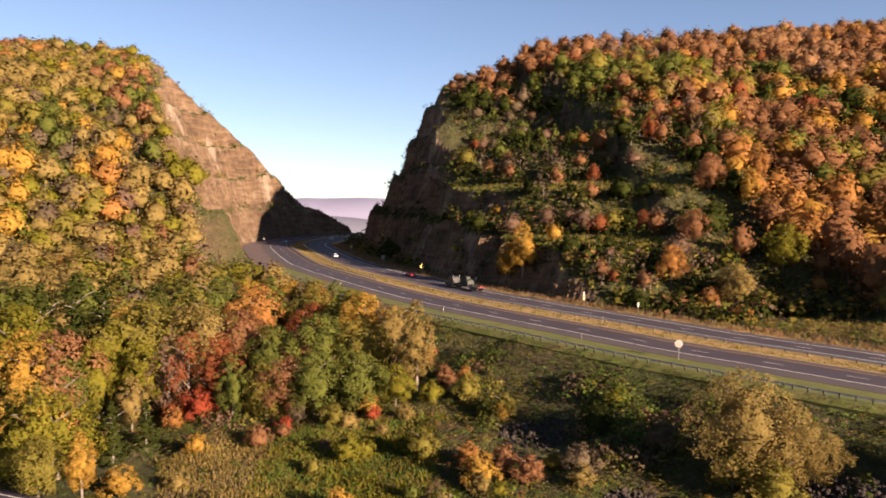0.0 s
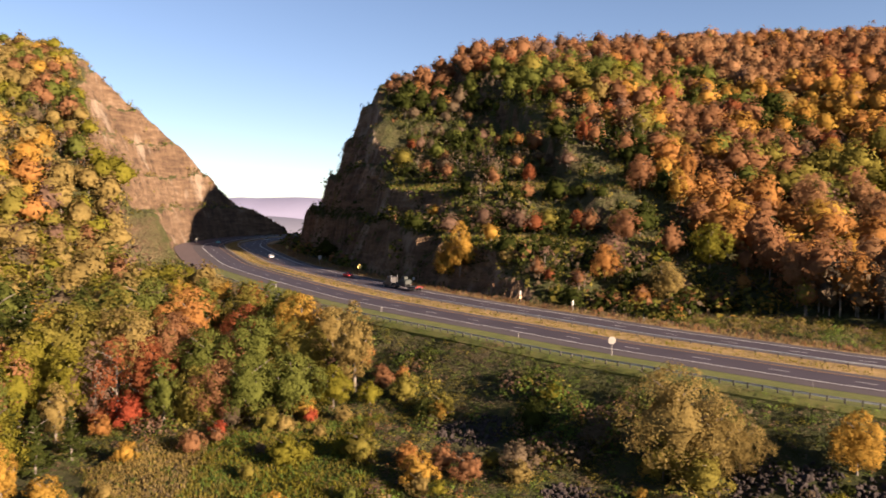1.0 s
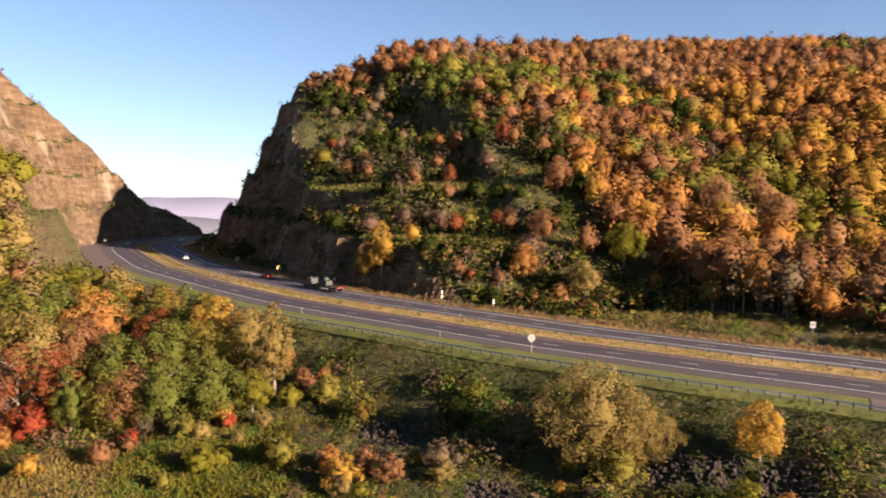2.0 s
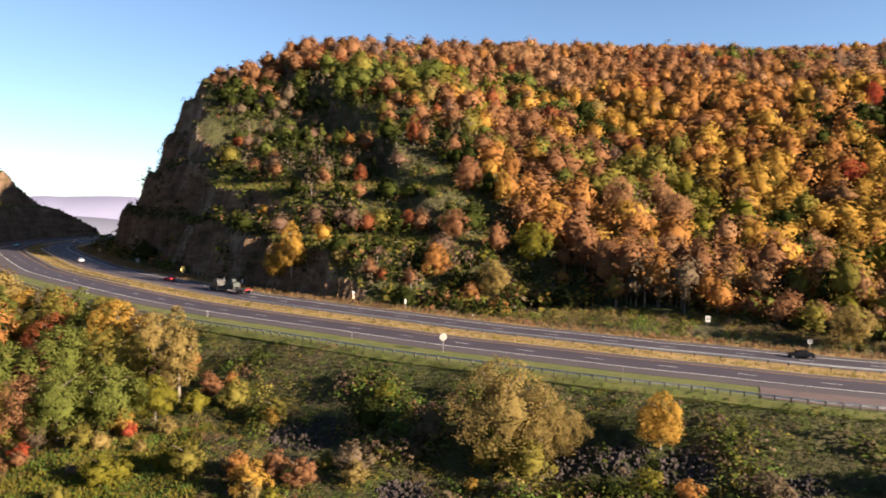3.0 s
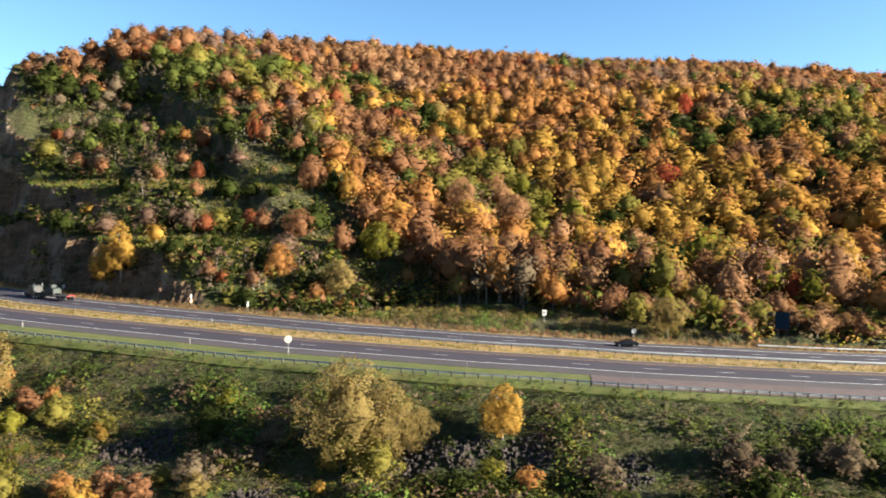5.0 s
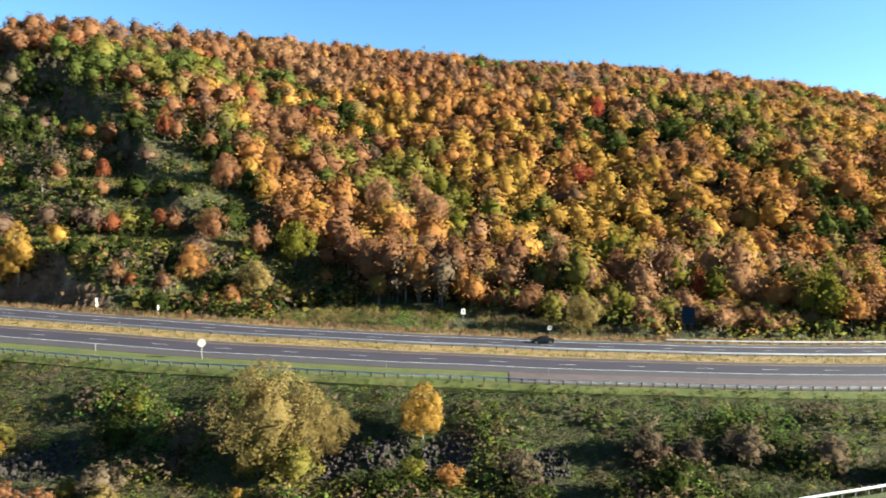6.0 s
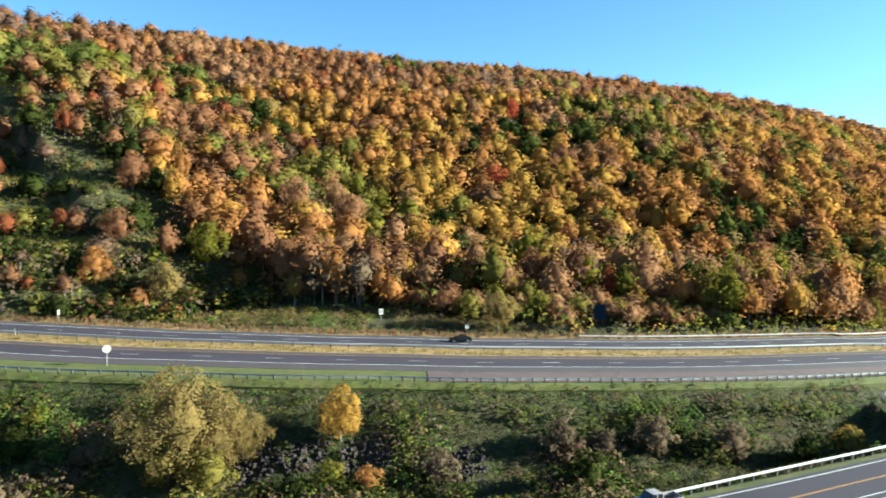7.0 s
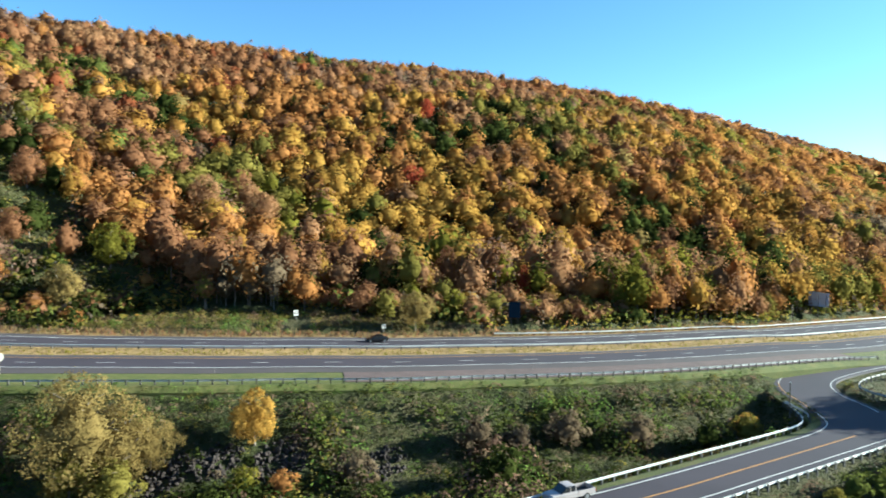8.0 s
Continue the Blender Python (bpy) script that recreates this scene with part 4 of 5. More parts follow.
def spread(name, x, y, z, width, height, spec, temps, label, category, sink=0.1):
    """Many small plants joined: each a copy of one of the templates; bushes are shaded as rounded masses."""
    vs, qs, idx, ns, n = [], [], [], [], 0
    which = rng.integers(0, len(temps), len(x))
    turn = rng.random(len(x)) * 6.283
    for k, (v, q) in enumerate(temps):
        sel = np.nonzero(which == k)[0]
        if not len(sel):
            continue
        ca, sn = np.cos(turn[sel])[:, None], np.sin(turn[sel])[:, None]
        p = np.empty((len(sel), len(v), 3))
        p[:, :, 0] = (v[:, 0] * ca - v[:, 1] * sn) * width[sel][:, None] + x[sel][:, None]
        p[:, :, 1] = (v[:, 0] * sn + v[:, 1] * ca) * width[sel][:, None] + y[sel][:, None]
        p[:, :, 2] = v[:, 2] * height[sel][:, None] + (z[sel] - sink)[:, None]
        vs.append(p.reshape(-1, 3))
        soft = v.reshape(-1, 4, 3).mean(1) * np.array([2.0, 2.0, 1.0]) + np.array([0, 0, 0.15])
        soft = np.repeat(soft / np.linalg.norm(soft, axis=1)[:, None], 4, axis=0)
        ns.append(np.stack([soft[:, 0] * ca - soft[:, 1] * sn, soft[:, 0] * sn + soft[:, 1] * ca, soft[:, 2] + 0 * ca], -1).reshape(-1, 3))
        qs.append((q[None] + (np.arange(len(sel)) * len(v))[:, None, None] + n).reshape(-1, 4))
        idx.append(np.repeat(spec[sel], len(q)))
        n += len(sel) * len(v)
    leafy = temps is not TUFTS
    me = mesh_from(name, np.vstack(vs), np.vstack(qs), [SPECIES[k] for k in SPEC], np.concatenate(idx), leafy, normals=np.vstack(ns) if leafy else None)
    return tagged(new(name, me), label, category, kind="stuff")


def tuft(blades, seed):
    """A tuft of narrow bent blades."""
    r = np.random.default_rng(seed)
    vs = []
    for _ in range(blades):
        an, lean, x0, y0 = r.random() * 6.28, 0.15 + 0.5 * r.random(), *(r.random(2) - 0.5)
        h, w = 0.6 + 0.5 * r.random(), 0.10 + 0.08 * r.random()
        c, sn = math.cos(an), math.sin(an)
        vs += [(x0 - sn * w, y0 + c * w, 0), (x0 + sn * w, y0 - c * w, 0),
               (x0 + c * lean + sn * w * 0.5, y0 + sn * lean - c * w * 0.5, h), (x0 + c * lean - sn * w * 0.5, y0 + sn * lean + c * w * 0.5, h)]
    return np.array(vs), np.arange(blades * 4).reshape(-1, 4)


BUSHY = [crown(16, 1.0, 1.0, 0.0, 0.135, 0.25, 0.15, 700 + i, 0.6) for i in range(8)]
BRUSHY = [crown(38, 1.0, 1.0, 0.0, 0.085, 0.25, 0.2, 720 + i, 0.6) for i in range(8)]
TUFTS = [tuft(4, 800 + i) for i in range(8)]
PILES = ((13.7, 105.6, 4.6), (45.6, 82.8, 3.0), (51.0, 80.0, 2.8), (57.7, 75.5, 3.4), (66.9, 66.0, 3.0), (23.2, 85.9, 3.0))


def off_rocks(x, y, room=1.0):
    """Away from the rock heaps and the open ground just below them."""
    ok = np.ones(len(x), bool)
    for px, py, pr in PILES:
        far = math.hypot(px, py)
        along, side = (x * px + y * py) / far - far, np.abs(x * py - y * px) / far
        ok &= ~((side < pr * room) & (along > -pr - 2.2) & (along < pr * 0.7))
    return ok



def mixture(n, masks):
    w = np.zeros((n, len(SPEC)))
    for mask, parts in masks:
        for k, v in parts.items():
            w[mask, SPEC.index(k)] += v
    return w


def patchy(w, x, y, scale, strength, seed):
    for k in range(len(SPEC)):
        w[:, k] *= np.exp(strength * fbm(x, y, scale, 3, seed + k))
    return choose(w)


# weeds and brush on the embankment and in the hollow
x, y = jittered(-135, 178, -12, 205, 1.2)
d, _, _ = HIGHWAY.near(x, y)
r, az = np.hypot(x, y), np.degrees(np.arctan2(x, y))
ok = (d < -12.1) & (r > 72) & (r < 150) & (az > -38) & (az < 86)
x, y, d, r, az = x[ok], y[ok], d[ok], r[ok], az[ok]
sd, _, _ = SIDE_ROAD.near(x, y)
sl, _, _ = SLIP_ROAD.near(x, y)
ok = (np.abs(sd) > 6.6) & (np.abs(sl) > 5.7) & ~((az < -1) & (r < 116) & (rng.random(len(x)) < 0.75))
ok &= off_rocks(x, y, 0.9 + 0.3 * rng.random(len(x)))
x, y, d, r, az = x[ok], y[ok], d[ok], r[ok], az[ok]
e = -12.2 - d
clearing = (az < -1) & (r < 116)
w = mixture(len(x), [(clearing, dict(weed=0.7, olive=0.25, lime=0.25, straw=0.12, brown=0.04)),
                     (~clearing & (e < 8), dict(weed=0.36, olive=0.12, brown=0.16, green=0.3, dark=0.3, mauve=0.08)),
                     (~clearing & (e >= 8) & (az < 29), dict(weed=0.42, olive=0.36, brown=0.24, green=0.16, rust=0.05, mauve=0.12, tan=0.08)),
                     (~clearing & (e >= 8) & (az >= 29), dict(weed=0.1, olive=0.12, brown=0.3, green=0.2, dark=0.6, mauve=0.16))])
spec = patchy(w, x, y, 9, 3.0, 400)
big = (fbm(x, y, 8, 3, 33) > 0.12) & (e > 5) & ~clearing
width = np.where(big, 1.9 + 1.5 * rng.random(len(x)), 1.1 + 0.9 * rng.random(len(x)))
height = width * np.where(clearing, 0.34, np.where(big, 0.6 + 0.5 * rng.random(len(x)), np.where(e < 3, 0.5, 0.55)))
spread("embankment_scrub", x, y, ground_z(x, y), width, height, spec, BRUSHY, "tangled green weeds and brown brush on the embankment", "scrub")

# tall grass in the clearing
x, y = jittered(-45, 6, 74, 122, 0.36)
r, az = np.hypot(x, y), np.degrees(np.arctan2(x, y))
sd, _, _ = SIDE_ROAD.near(x, y)
ok = (r > 76) & (r < 118 + fbm(x, y, 9, 2, 6) * 8) & (az > -22) & (az < 1 + fbm(x, y, 9, 2, 16) * 5) & (sd < -6.3)
x, y = x[ok], y[ok]
rim = np.minimum(np.clip((x + 30) / 8, 0, 1), np.clip((118 - np.hypot(x, y)) / 8, 0, 1)) < 0.5
spec = patchy(mixture(len(x), [(~rim, dict(weed=0.8, olive=0.4, lime=0.55, tan=0.1)), (rim, dict(olive=0.5, brown=0.15, tan=0.45, straw=0.2))]), x, y, 7, 5.0, 490)
width = 0.42 + 0.4 * rng.random(len(x))
spread("clearing_grass", x, y, ground_z(x, y), width, width * (0.55 + 0.4 * rng.random(len(x))), spec, TUFTS, "tall matted olive and green grass in the clearing", "grass")

# undergrowth at the foot of the ridge and on the benches of the cutting
x, y = jittered(-60, 340, 30, 400, 2.5)
d, _, _ = HIGHWAY.near(x, y)
ok = (d > np.where(x < 110, 35.0, 32.0)) & (d < 230) & ((x < 85) | (d < 72))
x, y, d = x[ok], y[ok], d[ok]
z, face = land(x, y)
sl = slope_at(x, y, 1.5)
ok = (face < 0.5) | ((face >= 0.5) & (sl < 0.7) & (fbm(x, y, 18, 2, 14) > 0.02)) | ((face >= 0.5) & (rng.random(len(x)) < 0.06))
db, _, _ = FOOT.near(x, y)
ok &= ~brushy_bank(x, d)
ok &= ~((terrace_zone(x, y, np.clip(-db / 240, 0, 1)) > 0.3) & (db < -10) & tread(z))
ok &= ~((face < 0.5) & (d > 36) & (fbm(x, y, 24, 2, 91) > 0.24) & (x < 110)) & clear_of_signs(x, y)
x, y, z, d = x[ok], y[ok], z[ok], d[ok]
w = mixture(len(x), [(x < 70, dict(olive=0.2, green=0.35, brown=0.12, dark=0.55, rust=0.05)),
                     (x >= 70, dict(olive=0.4, green=0.2, brown=0.22, gold=0.06, lime=0.08, rust=0.06, dark=0.08))])
spec = patchy(w, x, y, 12, 2.5, 430)
width = (1.6 + 2.2 * rng.random(len(x)) ** 1.6) * np.where((d < 64) & (d > 36), 1.7, 1.0)
spread("undergrowth", x, y, z, width, width * (0.6 + 0.5 * rng.random(len(x))), spec, BUSHY, "low green and brown bushes along the foot of the hill", "bushes")

# brush on the cutting's east face, set dense and dark to paint in shade
x, y = jittered(-70, 45, 160, 400, 0.85)
d, _, _ = HIGHWAY.near(x, y)
z, face = land(x, y)
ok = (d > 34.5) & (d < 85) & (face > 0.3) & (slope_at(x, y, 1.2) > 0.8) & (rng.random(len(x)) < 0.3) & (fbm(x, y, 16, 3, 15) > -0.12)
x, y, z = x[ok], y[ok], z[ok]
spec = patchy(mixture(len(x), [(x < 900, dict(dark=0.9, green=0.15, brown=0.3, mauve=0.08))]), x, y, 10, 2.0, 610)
width = 0.9 + 1.7 * rng.random(len(x)) ** 1.6
spread("cliff_shade_brush", x, y, z, width, width * (0.7 + 0.5 * rng.random(len(x))), spec, BUSHY, "dark brush clinging to the shaded rock face", "brush")

# rough grass on the treads of the terraces
x, y = jittered(-45, 112, 150, 330, 0.9)
d, _, _ = HIGHWAY.near(x, y)
db, _, _ = FOOT.near(x, y)
dc, _, _ = CREST.near(x, y)
u = np.clip(-db / np.maximum(dc - db, 1e-6), 0, 1)
z, face = land(x, y)
ok = (d > 35) & (face < 0.5) & (terrace_zone(x, y, u) > 0.3) & (u < 0.55) & tread(z)
x, y, z = x[ok], y[ok], z[ok]
spec = patchy(mixture(len(x), [(x < 900, dict(weed=0.3, olive=0.5, straw=0.3, lime=0.2))]), x, y, 16, 2.4, 560)
width = 0.8 + 0.6 * rng.random(len(x))
spread("terrace_grass", x, y, z, width, width * (0.4 + 0.4 * rng.random(len(x))), spec, TUFTS, "rough olive and straw-coloured grass on the old terraces", "grass")

# low brush on the open bank
x, y = jittered(55, 130, 80, 190, 0.95)
d, _, _ = HIGHWAY.near(x, y)
ok = brushy_bank(x, d) & (d > 33.2) & clear_of_signs(x, y)
x, y, d = x[ok], y[ok], d[ok]
spec = patchy(mixture(len(x), [(x < 900, dict(olive=0.3, straw=0.34, tan=0.16, mauve=0.12, brown=0.12, weed=0.26, green=0.05))]), x, y, 8, 2.6, 520)
width = 0.9 + 1.3 * rng.random(len(x)) ** 2
spread("bank_brush", x, y, ground_z(x, y), width, width * (0.55 + 0.4 * rng.random(len(x))), spec, BRUSHY, "low olive, brown and straw-coloured brush on the bank", "brush")

# undergrowth below the western trees
x, y = jittered(-300, -50, 170, 420, 4.0)
d, _, _ = HIGHWAY.near(x, y)
z, face = land(x, y)
ok = (d < -14) & (face < 0.5) & (x > -0.74 * y) & ((x < -0.32 * y) | (z + 3 < canopy_limit(x, y)))
x, y, z = x[ok], y[ok], z[ok]
spec = patchy(mixture(len(x), [(x < 900, dict(olive=0.45, green=0.15, brown=0.2, lime=0.2, tan=0.12, rust=0.06))]), x, y, 14, 2.0, 470)
width = 2.2 + 2.2 * rng.random(len(x))
spread("western_undergrowth", x, y, z, width, width * (0.7 + 0.5 * rng.random(len(x))), spec, BUSHY, "low olive and brown bushes under the trees", "bushes")

# growth on the benches of the west face
x, y = jittered(-190, -60, 260, 430, 2.3)
d, _, _ = HIGHWAY.near(x, y)
z, face = land(x, y)
sl = slope_at(x, y, 1.5)
ok = (d < -14) & (face >= 0.3) & (((sl < 0.7) & (fbm(x, y, 20, 2, 12) > -0.02)) | ((face < 14) & (rng.random(len(x)) < 0.2 * (1 - face / 14))) | (rng.random(len(x)) < 0.025))
x, y, z = x[ok], y[ok], z[ok]
spec = patchy(mixture(len(x), [(x < 900, dict(olive=0.4, green=0.35, brown=0.15, dark=0.1, tan=0.15))]), x, y, 12, 2.0, 450)
width = 1.6 + 3.0 * rng.random(len(x)) ** 1.5
spread("bench_bushes", x, y, z, width, width * 0.8, spec, BUSHY, "green bushes along the ledges of the rock face", "bushes")

# dry grass: the median and the far verge; green grass on the near verge
gs, gd, gk = [], [], []
for d0, d1, s0, s1, num, kinds in ((9.8, 15.9, S_RIGHT - 130, S_CUT - 60, 5500, ("straw", "straw", "straw", "olive", "lime")),
                                   (28.9, 35.4, S_RIGHT - 130, S_CUT - 110, 7000, ("straw", "mauve", "rust", "straw", "brown")),
                                   (-12.0, -4.4, S_RIGHT - 20, S_BEND + 20, 3500, ("weed", "weed", "weed", "olive"))):
    gs.append(s0 + (s1 - s0) * rng.random(num))
    gd.append(d0 + (d1 - d0) * rng.random(num))
    gk.append(np.array([SPEC.index(k) for k in kinds])[rng.integers(0, len(kinds), num)])
gs, gd, gk = np.concatenate(gs), np.concatenate(gd), np.concatenate(gk)
low = gd < 0
keep = ~(low & (gs > S_RIGHT + 22) & (gs < S_SIGN - 54) & (gd > -10.8))
gs, gd, gk, low = gs[keep], gd[keep], gk[keep], low[keep]
bp = np.stack([np.interp(gs, HS, HIGHWAY.p[:, k]) for k in range(3)], 1)
bn = np.stack([np.interp(gs, HS, HIGHWAY.n[:, k]) for k in range(2)], 1)
width = np.where(low, 0.4, 0.5) * (0.6 + 0.8 * rng.random(len(gs)))
height = np.where(low, 0.12, np.where(gd > 20, 0.8, 0.38)) * (0.5 + 0.8 * rng.random(len(gs)))
spread("roadside_grass", bp[:, 0] + bn[:, 0] * gd, bp[:, 1] + bn[:, 1] * gd, bp[:, 2] - 0.1 - np.where((gd > 8) & (gd < 17), 0.15, 0), width, height, gk, TUFTS,
       "tufts of dry golden and green grass beside the road", "grass", 0.05)
# trodden reddish gravel between the shoulder and the rail
tagged(ribbon("gravel_shoulder", HIGHWAY, -10.8, -4.1, S_RIGHT + 22, S_SIGN - 54, 0.02, GRAVEL, parts=2), "reddish gravel pull-off beside the shoulder", "gravel", kind="structure")

# ---------------------------------------------------------------- single trees and bushes that stand apart
tree(37.4, 87.5, "open", "tan", 1.26, "tall tan-gold tree on the embankment slope")
tree(41.6, 85.4, "open", "tan", 0.82, "broad tan-gold tree on the embankment slope")
tree(44.6, 85.0, "open", "tan", 0.6, "lower tan-gold tree beside the broken rocks")
tree(35.4, 86.6, "open", "olive", 0.52, "low olive tree on the embankment slope")
tree(38.6, 82.6, "small", "olive", 1.3, "olive bush below the tall trees")
tree(56.2, 79.4, "broad", "gold", 0.75, "golden tree with a rounded crown above the rocks")
for x, y, kind, spec, size in ((53.4, 70.0, "small", "orange", 0.9), (50.2, 73.4, "small", "lime", 0.9), 
                               (3.6, 96.5, "small", "orange", 0.9), (11.2, 92.0, "small", "rust", 0.9), (18.0, 92.5, "small", "brown", 1.0), (-3.0, 99.5, "small", "olive", 1.0),
                               (9.5, 112, "small", "olive", 0.9), 
                               (4.0, 119, "small", "olive", 1.1), (112, 33.5, "small", "olive", 1.0), (118, 35.5, "small", "gold", 0.8), (106, 37, "small", "dark", 1.2),
                               (99, 45, "small", "brown", 1.1), (84, 56, "small", "brown", 1.0), (90, 52, "small", "brown", 1.3), (79, 60, "small", "brown", 1.1), (74, 52, "small", "dark", 1.2),
                               (62, 66, "small", "brown", 1.1), (30, 96, "small", "brown", 1.0), (22, 103, "small", "dark", 1.1)):
    tree(x, y, kind, spec, size)
# the trees that stand out in the hollow and on the hill
for group in (HOLLOW_TREES, HOLLOW_REDS, HILL_TREES, HILL_REDS):
    for spec, places in group.items():
        for x, y, kind, size in places:
            tree(x, y, kind, spec, size)
# bushes strewn over the clearing and the hollow
x, y = jittered(-34, 34, 78, 128, 5.2)
d, _, _ = HIGHWAY.near(x, y)
ok = (d < -20) & (np.hypot(x, y) > 84) & (np.hypot(x, y) < 128) & (np.degrees(np.arctan2(x, y)) > -15) & (rng.random(len(x)) < 0.32) & off_rocks(x, y, 1.3)
for px, py in zip(x[ok], y[ok]):
    tree(float(px), float(py), "small", str(rng.choice(["lime", "olive", "gold", "brown", "tan", "rust", "green"])), 0.35 + 0.5 * float(rng.random()))
# bushes below the outer rail of the side road
for x, y, spec, size in ((96.5, 13.2, "green", 0.9), (100, 11.5, "lime", 0.75), (103.5, 9.8, "green", 1.0), (107, 8.8, "olive", 0.9), (92, 15.6, "green", 0.7), (99.5, 7.8, "green", 1.0), (111, 7.0, "lime", 0.9), (88, 16.6, "olive", 0.6)):
    tree(x, y, "small", spec, size)
# trees beside the slip road whose shade falls over it
for x, y, size in ((145, -2, 1.75), (151, -5, 1.8), (158, -7, 1.7), (166, -9, 1.8), (173, -11, 1.7), (138, 1.5, 0.9)):
    tree(x, y, "broad", "green", size)

# ---------------------------------------------------------------- small builders


def bm_mesh(name, bm, mat, smooth=False):
    me = bpy.data.meshes.new(name)
    bm.to_mesh(me)
    bm.free()
    me.materials.append(mat)
    if smooth:
        me.polygons.foreach_set("use_smooth", np.full(len(me.polygons), True))
    return me


def part(name, bm, mat, parent, label="", smooth=False):
    ob = new(name, bm_mesh(name, bm, mat, smooth))
    ob.parent = parent
    return tagged(ob, label)


def box(cx, cy, cz, sx, sy, sz, bev=0.0):
    bm = bmesh.new()
    bmesh.ops.create_cube(bm, size=1.0, matrix=Matrix.Translation((cx, cy, cz)) @ Matrix.Diagonal((sx, sy, sz, 1)))
    if bev:
        bmesh.ops.bevel(bm, geom=bm.edges[:], offset=bev, segments=2, affect="EDGES")
    return bm


def tube(p, q, r, sides=8):
    p, q = Vector(p), Vector(q)
    bm = bmesh.new()
    m = Matrix.Translation((p + q) / 2) @ (q - p).to_track_quat("Z", "Y").to_matrix().to_4x4()
    bmesh.ops.create_cone(bm, cap_ends=True, segments=sides, radius1=r, radius2=r, depth=(q - p).length, matrix=m)
    return bm


def plate(outline, y0, y1):
    """A flat panel in the xz plane, from y0 to y1 thick."""
    bm = bmesh.new()
    a = [bm.verts.new((x, y0, z)) for x, z in outline]
    b = [bm.verts.new((x, y1, z)) for x, z in outline]
    bm.faces.new(a)
    bm.faces.new(b[::-1])
    for i in range(len(a)):
        j = (i + 1) % len(a)
        bm.faces.new((a[j], a[i], b[i], b[j]))
    bmesh.ops.recalc_face_normals(bm, faces=bm.faces[:])
    return bm


def paint(name, col, rough=0.4, metal=0.0, spec=0.5):
    dark = tuple(c * 0.8 for c in col)
    return surface(name, ((0.3, dark), (0.7, col)), 1.5, 8.0, rough, metal, 0.05, 0.01, spec, local=True)


STEEL = surface("galvanised_steel", ((0.3, (0.34, 0.34, 0.35)), (0.7, (0.48, 0.48, 0.47))), 0.7, 9.0, 0.45, 0.3, 0.15, 0.01)
POST = surface("weathered_post", ((0.3, (0.046, 0.041, 0.037)), (0.7, (0.100, 0.091, 0.082))), 2.0, 8.0, 0.9, 0.0, 0.3, 0.01)
ALU = paint("aluminium_sign_back", (0.264, 0.242, 0.212), 0.5, 0.2)
SIGN_WHITE = paint("white_sign_face", (0.38, 0.36, 0.34), 0.45)
SIGN_YELLOW = paint("yellow_sign_face", (0.56, 0.41, 0.13), 0.4)
SIGN_BLUE = paint("blue_sign_face", (0.011, 0.02, 0.034), 0.85, 0.0, 0.1)
SIGN_ORANGE = paint("pale_orange_sign_face", (0.57, 0.342, 0.213), 0.35)
BLACK_MARK = paint("black_sign_marking", (0.015, 0.015, 0.015), 0.5)

# ---------------------------------------------------------------- crash barriers
OLD_STEEL = surface("weathered_steel", ((0.3, (0.16, 0.155, 0.15)), (0.62, (0.3, 0.29, 0.28)), (0.75, (0.4, 0.39, 0.38))), 0.7, 9.0, 0.6, 0.1, 0.2, 0.01)
rail_post = bm_mesh("post", box(0, 0, 0.24, 0.2, 0.2, 0.92, 0.015), POST)
PROFILE = ((0.0, 0.42), (0.07, 0.47), (0.07, 0.52), (0.0, 0.565), (0.07, 0.61), (0.07, 0.66), (0.0, 0.72))


def guard_rail(line, d, s0, s1, face, gap, label, lift=0.0, steel=None):
    """A steel beam on posts; face 1 or -1 is the side of the line that the beam looks to."""
    p0, _ = line.at(s0, d)
    top = new("guard_rail")
    top.matrix_basis = Matrix.Translation((p0.x, p0.y, p0.z + lift - 0.1))
    tagged(top, label, "guard rail", "guard rails")
    n = max(2, int((s1 - s0) / gap) + 1)
    verts, quads, w = [], [], len(PROFILE) * 2
    for i in range(n):
        p, rz = line.at(s0 + (s1 - s0) * i / (n - 1), d)
        nx_, ny_ = math.cos(rz), math.sin(rz)
        base = p + Vector((0, 0, lift)) - top.matrix_basis.translation
        for k in (0, 1):
            for o, z in (PROFILE if k == 0 else PROFILE[::-1]):
                off = face * (0.14 + o - k * 0.012)
                verts.append((base.x + nx_ * off, base.y + ny_ * off, base.z + z))
        if i % 1 == 0:
            post = new("post", rail_post)
            post.parent = top
            post.matrix_basis = Matrix.Translation(base) @ Matrix.Rotation(rz, 4, "Z")
    for i in range(n - 1):
        for k in range(w):
            a, b = i * w + k, i * w + (k + 1) % w
            quads.append((a, b, b + w, a + w))
    beam = new("beam", mesh_from("beam", verts, quads, [steel or STEEL], smooth=False))
    beam.parent = top
    tagged(beam, "galvanised steel W-beam")
    return top


guard_rail(HIGHWAY, -11.5, S_RIGHT + 20, S_BEND + 55, 1, 1.9, "weathered steel guard rail along the top of the embankment")
guard_rail(HIGHWAY, 15.7, S_RIGHT - 110, S_CUT - 40, -1, 3.8, "steel guard rail along the grassy median")
guard_rail(HIGHWAY, 9.3, S_BEND + 30, S_CUT - 30, -1, 3.8, "steel guard rail along the median in the cutting", 0.0, OLD_STEEL)
guard_rail(HIGHWAY, 29.6, S_RIGHT - 110, 806, -1, 3.8, "bright steel guard rail below the wooded hill")
guard_rail(CORNER_RAIL, 0.0, 0.0, CORNER_RAIL.s[-1], 1, 1.9, "bright steel guard rail along the side road")
